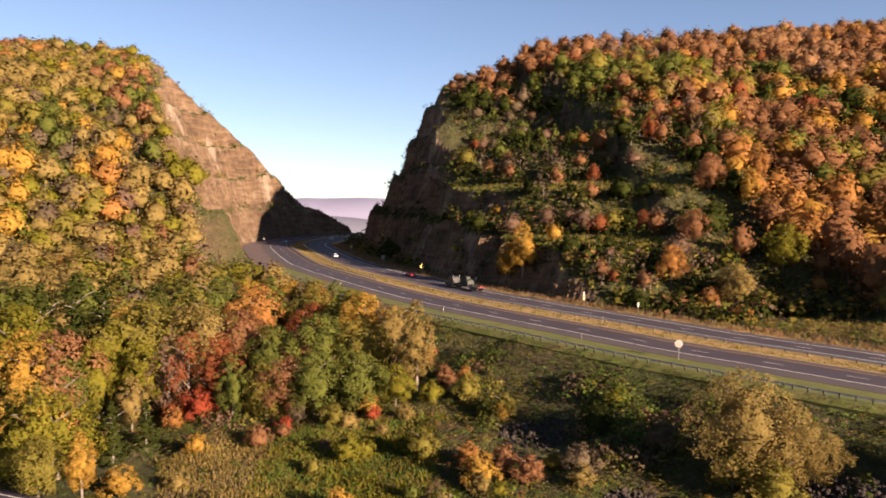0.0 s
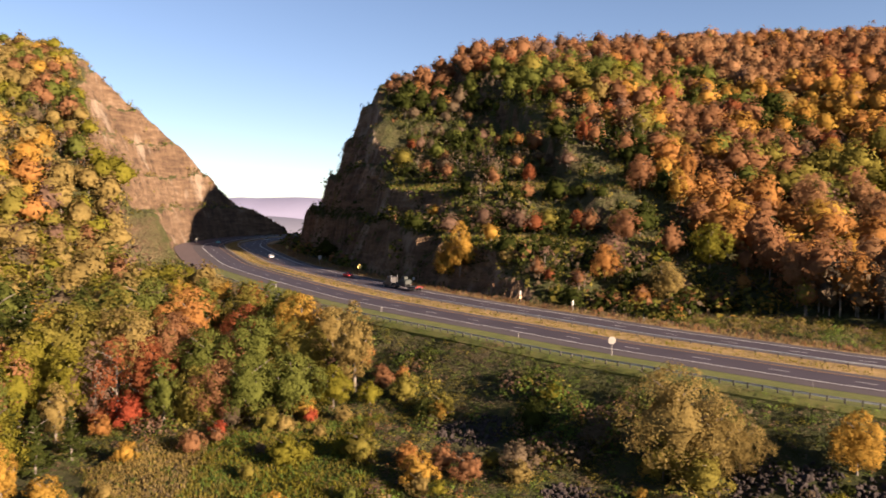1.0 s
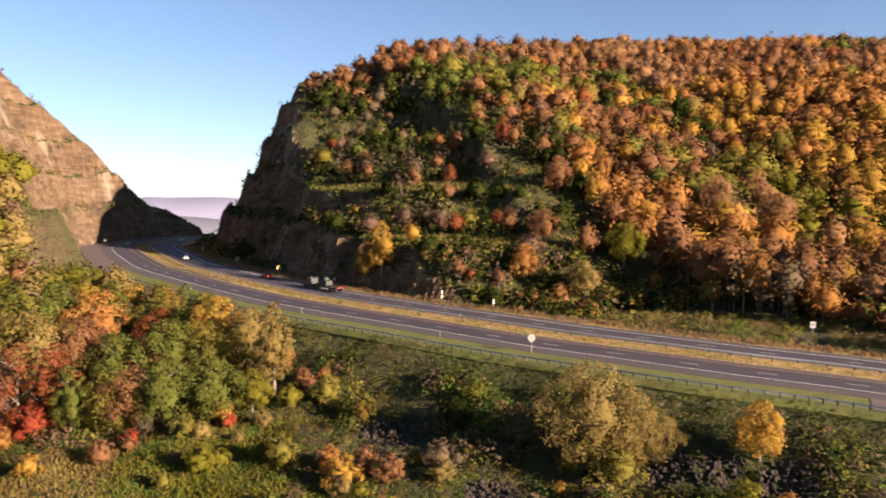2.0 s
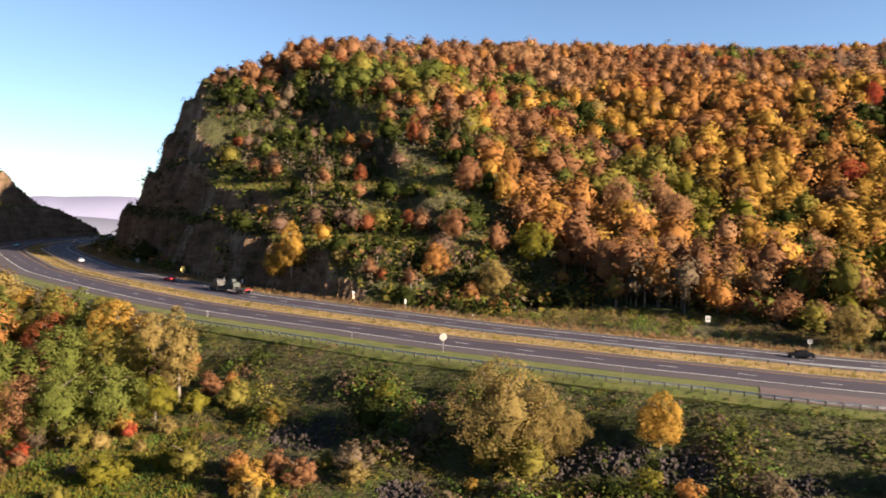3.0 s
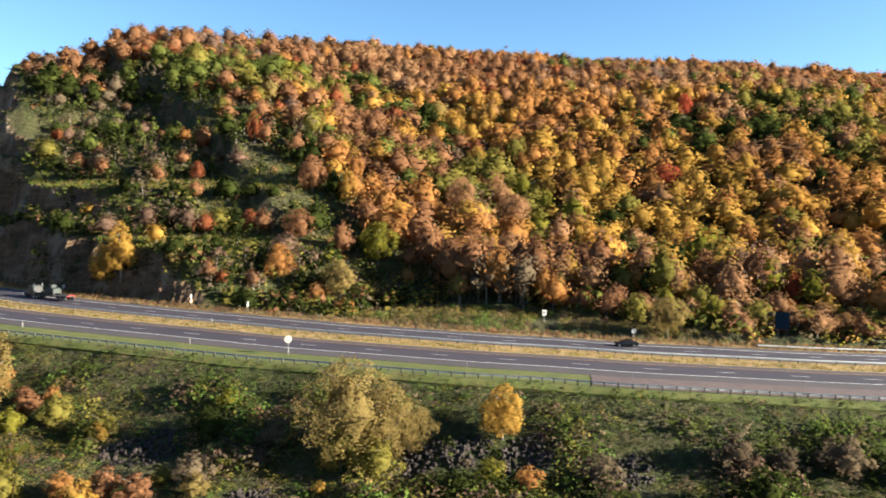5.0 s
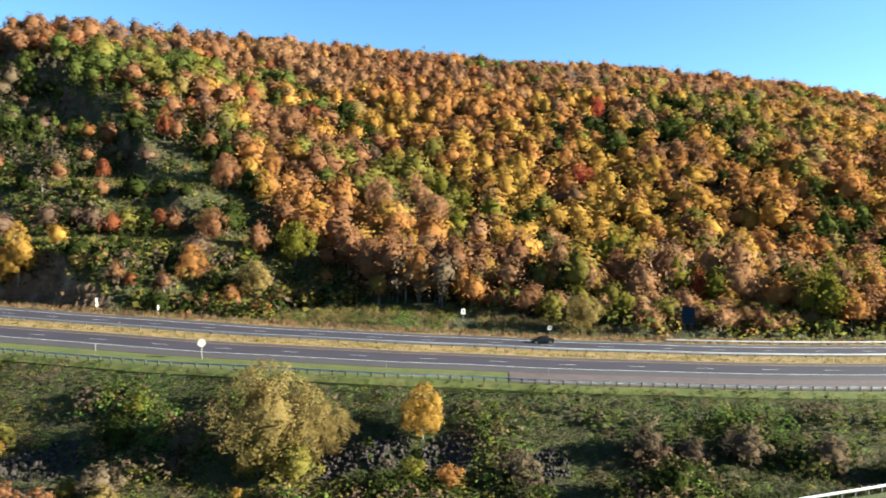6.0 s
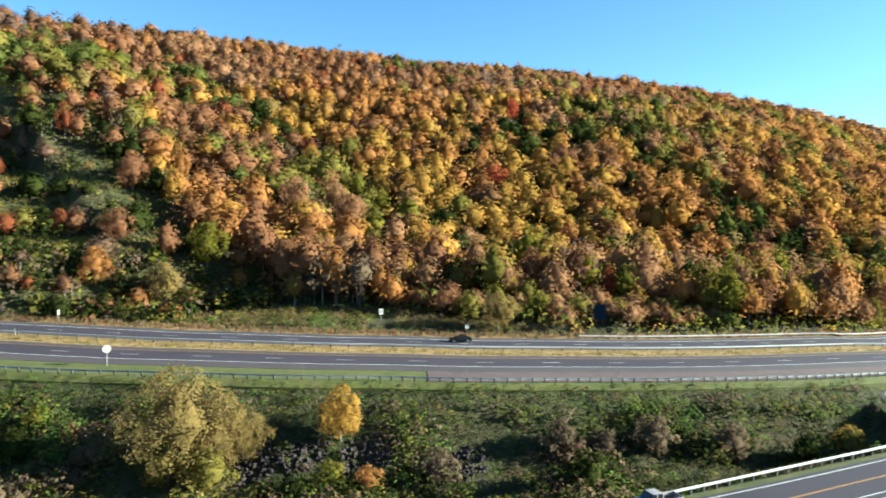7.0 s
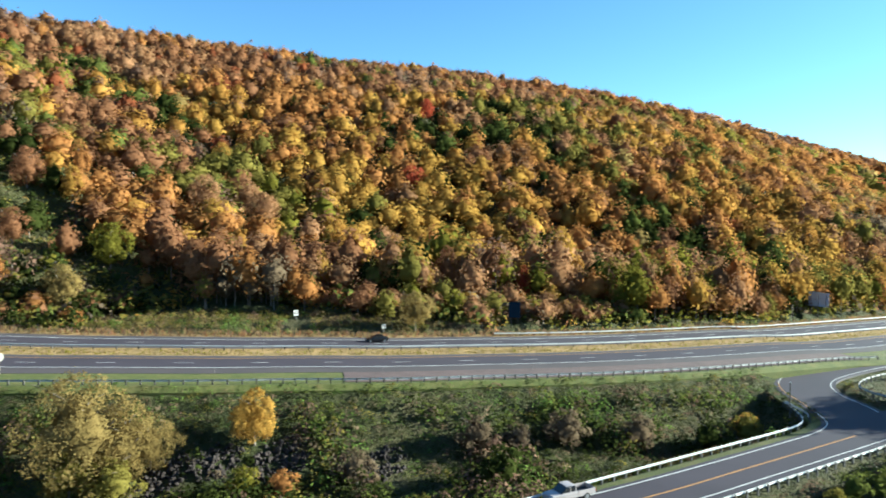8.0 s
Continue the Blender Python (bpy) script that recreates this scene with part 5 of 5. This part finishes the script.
guard_rail(SIDE_ROAD, 5.5, ss[0] - 40, ss[1] + 70, -1, 1.9, "steel guard rail on the outer side of the side road")
BEND_RAIL = Line(((115.4, 25.6, -1), (117.6, 26.4, -1), (119.6, 28.2, -1), (122.5, 30.6, -1)), 0.5)
guard_rail(BEND_RAIL, 0, 0, BEND_RAIL.s[-1], -1, 1.5, "curved end of the steel guard rail at the junction")
ISLAND_RAIL = Line(((168, 16.5, -1), (158, 20.8, -1), (149, 23.6, -1), (142.5, 23.8, -1), (138.4, 21.6, -1), (136.6, 17.5, -1), (138, 12, -1)), 0.7)
guard_rail(ISLAND_RAIL, 0, 0, ISLAND_RAIL.s[-1], 1, 1.9, "steel guard rail round the grassy island")

# ---------------------------------------------------------------- signs


def octagon(w, h):
    return [(-w / 2, -h / 2), (w / 2, -h / 2), (w / 2, h / 2), (-w / 2, h / 2)]


DIAMOND = [(x * 0.82, z * 0.82) for x, z in ((0, -0.86), (0.06, -0.83), (0.83, -0.06), (0.86, 0), (0.83, 0.06), (0.06, 0.83), (0, 0.86), (-0.06, 0.83), (-0.83, 0.06), (-0.86, 0), (-0.83, -0.06), (-0.06, -0.83))]


def sign(s, d, turn, plates, label, posts=1, spread_=0.0, high=2.9):
    """A sign on posts; each plate is (outline, height of its centre, front, back)."""
    p, rz = HIGHWAY.at(s, d)
    z = max(float(ground_z(np.array([p.x]), np.array([p.y]))[0]), p.z - 0.35)
    top = new("road_sign")
    top.matrix_basis = Matrix.Translation((p.x, p.y, z)) @ Matrix.Rotation(rz + radians(turn), 4, "Z")
    tagged(top, label, "road sign", "road signs")
    for i in range(posts):
        x = 0 if posts == 1 else -spread_ / 2 + spread_ * i / (posts - 1)
        part("post", box(x, 0.05, high / 2 - 0.2, 0.09, 0.07, high + 0.4, 0.01), ALU if posts == 1 else POST, top)
    for outline, h, front, back, mark in plates:
        moved = [(x, z_ + h) for x, z_ in outline]
        pl = part("panel", plate(moved, -0.012, 0.0), front, top)
        part("back", plate(moved, 0.003, 0.012), back, pl)
        if mark == "arrow":
            part("arrow", plate([(-0.3, h - 0.35), (-0.14, h - 0.35), (-0.14, h + 0.05), (-0.02, h + 0.05), (-0.22, h + 0.4), (-0.42, h + 0.05), (-0.3, h + 0.05)], -0.022, -0.016), BLACK_MARK, pl)
        if mark == "bars":
            for k in range(2):
                part("text_bar", plate([(-0.35, h - 0.2 + 0.3 * k), (0.35, h - 0.2 + 0.3 * k), (0.35, h - 0.05 + 0.3 * k), (-0.35, h - 0.05 + 0.3 * k)], -0.022, -0.016), BLACK_MARK, pl)
    return top


# panels look down the road (-y of the line) for traffic that climbs, up the road for traffic that descends
sign(894, -5.2, 131, [([(0.68 * math.cos(radians(22.5 + 45 * k)), 0.68 * math.sin(radians(22.5 + 45 * k))) for k in range(8)], 2.95, SIGN_YELLOW, ALU, "")], "eight-sided road sign seen from its pale metal back", high=3.3)
sign(923, 31.0, 10, [(octagon(1.1, 1.05), 2.3, SIGN_WHITE, ALU, "bars")], "square white sign on a post in dry grass", high=2.6)
sign(938, 30.6, 10, [(octagon(1.0, 0.95), 3.0, SIGN_WHITE, ALU, "bars"), (octagon(1.1, 0.7), 1.95, SIGN_ORANGE, ALU, "")], "white sign above a smaller pale plate", high=3.4)
sign(1017, 30.6, 10, [([(x * 1.35, z * 1.35) for x, z in DIAMOND], 2.7, SIGN_YELLOW, ALU, "arrow")], "yellow diamond warning sign before the cutting", high=3.0)
sign(851, 40.5, -70, [(octagon(1.0, 1.25), 2.1, SIGN_WHITE, ALU, "bars")], "white sign standing in weeds on the bank", high=2.6)
sign(830, 33.0, -70, [(octagon(1.0, 0.9), 2.1, SIGN_WHITE, ALU, "bars")], "white sign at the forest edge", high=2.5)
sign(987, 32.3, 10, [(octagon(0.9, 0.9), 2.0, SIGN_WHITE, ALU, "")], "small white sign in tall dry grass", high=2.3)
sign(1050, 30.8, 10, [(octagon(1.2, 1.2), 3.0, SIGN_WHITE, ALU, "bars")], "white sign below the dark rock wall", high=3.4)
sign(1107, 31.5, 10, [(DIAMOND, 2.6, SIGN_YELLOW, ALU, "arrow")], "yellow diamond sign in the shade of the cutting", high=3.0)
sign(1170, -6.0, 180, [(octagon(0.9, 0.9), 2.2, SIGN_WHITE, ALU, "")], "small pale sign at the mouth of the cutting", high=2.6)
sign(797, 35.0, -112, [(octagon(2.7, 3.6), 4.2, SIGN_BLUE, SIGN_BLUE, "")], "large blue guide sign at the forest edge", posts=2, spread_=1.6, high=5.6)
sign(686, 35.0, 0, [(octagon(6.2, 4.2), 5.2, SIGN_BLUE, paint("pale_blue_sign_back", (0.48, 0.50, 0.62), 0.4, 0.2), "")], "large guide sign seen from its pale back", posts=3, spread_=4.6, high=7.0)


def marker(s, d, line=HIGHWAY, label="slim white roadside marker post"):
    p, rz = line.at(s, d)
    top = new("marker_post")
    top.matrix_basis = Matrix.Translation(p - Vector((0, 0, 0.08))) @ Matrix.Rotation(rz, 4, "Z")
    tagged(top, label, "marker post", "marker posts")
    part("post", box(0, 0, 0.6, 0.10, 0.03, 1.2, 0.008), ALU, top)
    part("reflector", box(0, -0.025, 1.08, 0.09, 0.012, 0.16, 0.004), SIGN_WHITE, top)


for s, d in ((913, -4.8), (864, -4.8), (838, -4.8), (812, -4.8), (950, -4.8), (922, 15.2), (1000, -4.8), (858, 30.2), (905, 30.2)):
    marker(s, d)
p = Vector((117.5, 28.9, -3.2))
pole = new("utility_post")
pole.matrix_basis = Matrix.Translation(p)
tagged(pole, "slim grey post behind the junction rail", "post")
part("shaft", tube((0, 0, -0.3), (0, 0, 7.0), 0.10, 10), POST, pole)
part("cap", tube((0, 0, 7.0), (0, 0, 7.15), 0.13, 10), STEEL, pole)

# ---------------------------------------------------------------- vehicles
TYRE = paint("tyre_rubber", (0.015, 0.015, 0.015), 0.8)
RIM = paint("wheel_rim", (0.38, 0.38, 0.395), 0.3, 0.8)
GLASS = paint("dark_car_glass", (0.011, 0.014, 0.017), 0.08, 0.0, 0.8)
LAMP_RED = paint("red_lamp_lens", (0.38, 0.015, 0.015), 0.2)
LAMP_WHITE = paint("clear_lamp_lens", (0.608, 0.608, 0.593), 0.15)
TRIM = paint("black_trim", (0.019, 0.019, 0.021), 0.6)


def loft(sections):
    """A closed skin over cross sections (y, half width, bottom, top, rounding)."""
    bm = bmesh.new()
    rings = []
    for y, w, z0, z1, c in sections:
        ring = [(-w, z0 + c), (-w + c, z0), (w - c, z0), (w, z0 + c), (w, z1 - c), (w - c, z1), (-w + c, z1), (-w, z1 - c)]
        rings.append([bm.verts.new((x, y, z)) for x, z in ring])
    for a, b in zip(rings, rings[1:]):
        for k in range(8):
            bm.faces.new((a[k], a[(k + 1) % 8], b[(k + 1) % 8], b[k]))
    bm.faces.new(rings[0][::-1])
    bm.faces.new(rings[-1])
    bmesh.ops.recalc_face_normals(bm, faces=bm.faces[:])
    return bm


def wheel(parent, x, y, r, w=0.22):
    ty = part("wheel", tube((x - w / 2, y, r), (x + w / 2, y, r), r, 18), TYRE, parent, smooth=False)
    sgn = 1 if x > 0 else -1
    part("rim", tube((x + sgn * (w / 2 - 0.02), y, r), (x + sgn * (w / 2 + 0.012), y, r), r * 0.62, 14), RIM, ty)


def vehicle(name, label, place):
    top = new(name)
    top.matrix_basis = place
    return tagged(top, label, name.replace("_", " "), "vehicles")


def car(place, col, label, name="car"):
    body = paint("car_paint", col, 0.22, 0.15, 0.6)
    top = vehicle(name, label, place)
    part("body", loft(((-2.3, 0.72, 0.42, 0.86, 0.1), (-2.15, 0.86, 0.28, 0.98, 0.12), (-1.2, 0.9, 0.22, 1.0, 0.12), (0.9, 0.9, 0.22, 0.96, 0.12), (1.9, 0.86, 0.24, 0.82, 0.14), (2.3, 0.7, 0.34, 0.68, 0.12))), body, top)
    part("windows", loft(((-1.75, 0.68, 0.9, 1.0, 0.04), (-1.05, 0.66, 0.9, 1.38, 0.1), (0.1, 0.66, 0.9, 1.42, 0.1), (1.05, 0.70, 0.88, 0.98, 0.04))), GLASS, top)
    part("roof", loft(((-1.05, 0.6, 1.38, 1.42, 0.015), (-0.5, 0.62, 1.41, 1.47, 0.02), (0.1, 0.6, 1.42, 1.46, 0.015))), body, top)
    for x in (-0.82, 0.82):
        for y in (-1.4, 1.42):
            wheel(top, x, y, 0.33)
    for x in (-0.6, 0.6):
        part("headlight", box(x, 2.22, 0.64, 0.32, 0.14, 0.13, 0.03), LAMP_WHITE, top)
        part("tail_light", box(x, -2.27, 0.78, 0.3, 0.1, 0.14, 0.02), LAMP_RED, top)
    part("bumper", box(0, -2.28, 0.45, 1.4, 0.12, 0.16, 0.03), TRIM, top)
    return top


def on_road(s, d, back=False, line=HIGHWAY, lift=0.014):
    p, rz = line.at(s, d)
    return Matrix.Translation((p.x, p.y, p.z + lift)) @ Matrix.Rotation(rz + (math.pi if back else 0), 4, "Z")


car(on_road(834, 23.7), (0.012, 0.013, 0.016), "black saloon car driving on the far carriageway")
car(on_road(1012, 23.6), (0.45, 0.03, 0.03), "red car driving towards the cutting")
car(on_road(1083, 20.2), (0.75, 0.76, 0.78), "white car driving into the cutting")
car(on_road(1168, 4.8, True), (0.10, 0.35, 0.33), "teal car in the shade of the cutting")
car(on_road(1190, 23.6), (0.55, 0.57, 0.60), "silver car in the shade of the cutting")


def pickup(place):
    white = paint("silver_white_paint", (0.36, 0.315, 0.31), 0.25, 0.2)
    top = vehicle("pickup_truck", "silver-white pickup truck parked beside the side road", place)
    part("body", loft(((-0.6, 0.95, 0.42, 1.12, 0.08), (1.2, 0.95, 0.42, 1.12, 0.08), (1.4, 0.94, 0.42, 1.12, 0.1), (2.6, 0.90, 0.46, 1.06, 0.12), (2.85, 0.82, 0.5, 0.98, 0.1))), white, top)
    part("windows", loft(((-0.62, 0.78, 1.1, 1.16, 0.03), (-0.35, 0.78, 1.1, 1.72, 0.1), (0.75, 0.78, 1.1, 1.76, 0.1), (1.5, 0.82, 1.1, 1.16, 0.03))), GLASS, top)
    part("roof", loft(((-0.4, 0.72, 1.72, 1.78, 0.02), (0.2, 0.74, 1.75, 1.82, 0.03), (0.78, 0.72, 1.75, 1.8, 0.02))), white, top)
    for y0 in (-0.38, 0.35):
        for x in (-0.8, 0.8):
            part("pillar", box(x, y0, 1.42, 0.05, 0.12, 0.66, 0.01), white, top)
    part("bed_floor", box(0, -1.75, 0.66, 1.6, 2.3, 0.1, 0.02), TRIM, top)
    for x in (-0.9, 0.9):
        part("bed_side", box(x, -1.75, 0.82, 0.12, 2.3, 0.66, 0.04), white, top)
        part("headlight", box(x * 0.78, 2.8, 0.86, 0.3, 0.12, 0.2, 0.03), LAMP_WHITE, top)
        part("tail_light", box(x, -2.91, 0.95, 0.13, 0.06, 0.34, 0.02), LAMP_RED, top)
    part("tailgate", box(0, -2.9, 0.84, 1.68, 0.08, 0.6, 0.03), white, top)
    part("bumper", box(0, -3.0, 0.5, 1.8, 0.14, 0.18, 0.04), RIM, top)
    for x in (-0.86, 0.86):
        for y in (-1.75, 1.85):
            wheel(top, x, y, 0.39, 0.26)


pickup(on_road(ss[0] - 7.4, -3.6, True, SIDE_ROAD))


def lorry(place):
    dark = paint("dark_cab_paint", (0.023, 0.023, 0.027), 0.3)
    pale = paint("pale_sleeper_paint", (0.045, 0.04, 0.038), 0.35)
    load = surface("grey_green_machine", ((0.3, (0.014, 0.017, 0.015)), (0.7, (0.045, 0.05, 0.043))), 1.0, 6.0, 0.6, 0.1, local=True)
    top = vehicle("lorry", "dark lorry hauling a low trailer with machinery", place)
    part("bonnet", loft(((6.0, 1.0, 0.6, 1.7, 0.12), (7.6, 0.95, 0.6, 1.6, 0.15), (7.9, 0.85, 0.6, 1.4, 0.15))), dark, top)
    part("cab", loft(((3.6, 1.2, 0.8, 2.9, 0.12), (4.3, 1.22, 0.8, 3.2, 0.18), (5.4, 1.2, 0.8, 3.1, 0.18), (6.1, 1.15, 0.8, 2.3, 0.14))), pale, top)
    part("windscreen", loft(((5.45, 1.08, 2.0, 2.85, 0.08), (6.13, 1.06, 1.9, 2.25, 0.06))), GLASS, top)
    part("chassis", box(0, 4.6, 0.75, 0.9, 5.6, 0.3, 0.03), TRIM, top)
    part("trailer_deck", box(0, -2.6, 1.0, 2.5, 11.5, 0.22, 0.03), TRIM, top)
    part("gooseneck", box(0, 3.0, 1.3, 1.6, 2.0, 0.35, 0.05), TRIM, top)
    m = part("machine_body", loft(((-3.4, 1.05, 1.5, 2.6, 0.2), (-2.6, 1.1, 1.4, 2.9, 0.2), (-0.6, 1.1, 1.4, 2.7, 0.2), (0.2, 0.9, 1.4, 2.2, 0.2))), load, top)
    part("machine_cab", loft(((-2.3, 0.6, 2.7, 3.5, 0.1), (-1.1, 0.62, 2.7, 3.55, 0.1))), load, top)
    part("machine_arm", tube((0, 0.0, 2.3), (0, 2.2, 1.6), 0.18), load, top)
    for x in (-0.85, 0.85):
        part("machine_track", box(x, -1.6, 1.35, 0.45, 3.6, 0.5, 0.15), TRIM, top)
        part("exhaust_stack", tube((x * 1.2, 3.5, 1.0), (x * 1.2, 3.5, 3.6), 0.08), RIM, top)
        part("tail_light", box(x, -8.4, 1.0, 0.4, 0.06, 0.2, 0.02), LAMP_RED, top)
        for y in (-7.4, -6.2, -5.0, 2.6, 3.8, 6.9):
            wheel(top, x * 1.22, y, 0.5, 0.3)
    part("warning_banner", box(0, -8.42, 1.25, 1.2, 0.05, 0.14, 0.01), LAMP_RED, top)


lorry(on_road(980, 23.4))

# ---------------------------------------------------------------- broken rock
ROCK = surface("broken_grey_rock", ((0.3, (0.011, 0.008, 0.007)), (0.55, (0.030, 0.021, 0.018)), (0.74, (0.065, 0.047, 0.040))), 0.7, 6.0, 0.9, 0.0, 0.6, 0.05)
rock_meshes = []
for i in range(7):
    bm = bmesh.new()
    bmesh.ops.create_icosphere(bm, subdivisions=1, radius=0.5)
    rr = np.random.default_rng(60 + i)
    for v in bm.verts:
        v.co *= 0.75 + 0.55 * rr.random()
        v.co = Vector((round(v.co.x * 5) / 5 * 0.5 + v.co.x * 0.5, v.co.y, round(v.co.z * 5) / 5 * 0.5 + v.co.z * 0.5))
    rock_meshes.append(bm_mesh("rock", bm, ROCK))
for px, py, pr in PILES:
    pz = float(ground_z(np.array([px]), np.array([py]))[0])
    pile = new("rock_pile")
    pile.matrix_basis = Matrix.Translation((px, py, pz))
    tagged(pile, "heap of broken grey-purple rock on the slope", "rocks", "rock heaps")
    num = int(pr * 56)
    ang, rad = rng.random(num) * 6.283, pr * np.sqrt(rng.random(num))
    x, y = px + np.cos(ang) * rad * 1.25, py + np.sin(ang) * rad * 0.85
    z = ground_z(x, y)
    for i in range(num):
        rock = new("rock", rock_meshes[int(rng.integers(0, 7))])
        rock.parent = pile
        sz = 0.26 + 0.56 * float(rng.random()) ** 2
        up = 0.25 * sz + max(0.0, 0.5 * (1 - rad[i] / pr)) * float(rng.random())
        rock.matrix_basis = Matrix.Translation((x[i] - px, y[i] - py, z[i] - pz + up * 0.8)) @ Euler([float(a) * 6.28 for a in rng.random(3)]).to_matrix().to_4x4() @ Matrix.Diagonal((sz * 1.2, sz, sz * 0.75, 1))

# ---------------------------------------------------------------- the far side of the pass


def far_ridge(name, y, x0, x1, top, depth, col, seed, label):
    # the haze of distance is put into the ridge's base colour
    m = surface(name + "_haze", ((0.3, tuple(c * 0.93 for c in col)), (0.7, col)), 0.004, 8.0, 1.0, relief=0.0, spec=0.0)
    xs_ = np.linspace(x0, x1, 160)
    crest_ = top + fbm(xs_, xs_ * 0 + seed, 700, 4, seed) * 45
    rows = [(y - depth, crest_ * 0 - 150), (y - depth * 0.4, crest_ * 0.55 - 40), (y, crest_), (y + depth, crest_ * 0 - 150)]
    verts = np.vstack([np.stack([xs_, np.full(160, yy), zz], 1) for yy, zz in rows])
    i_ = (np.arange(3)[:, None] * 160 + np.arange(159)[None]).ravel()
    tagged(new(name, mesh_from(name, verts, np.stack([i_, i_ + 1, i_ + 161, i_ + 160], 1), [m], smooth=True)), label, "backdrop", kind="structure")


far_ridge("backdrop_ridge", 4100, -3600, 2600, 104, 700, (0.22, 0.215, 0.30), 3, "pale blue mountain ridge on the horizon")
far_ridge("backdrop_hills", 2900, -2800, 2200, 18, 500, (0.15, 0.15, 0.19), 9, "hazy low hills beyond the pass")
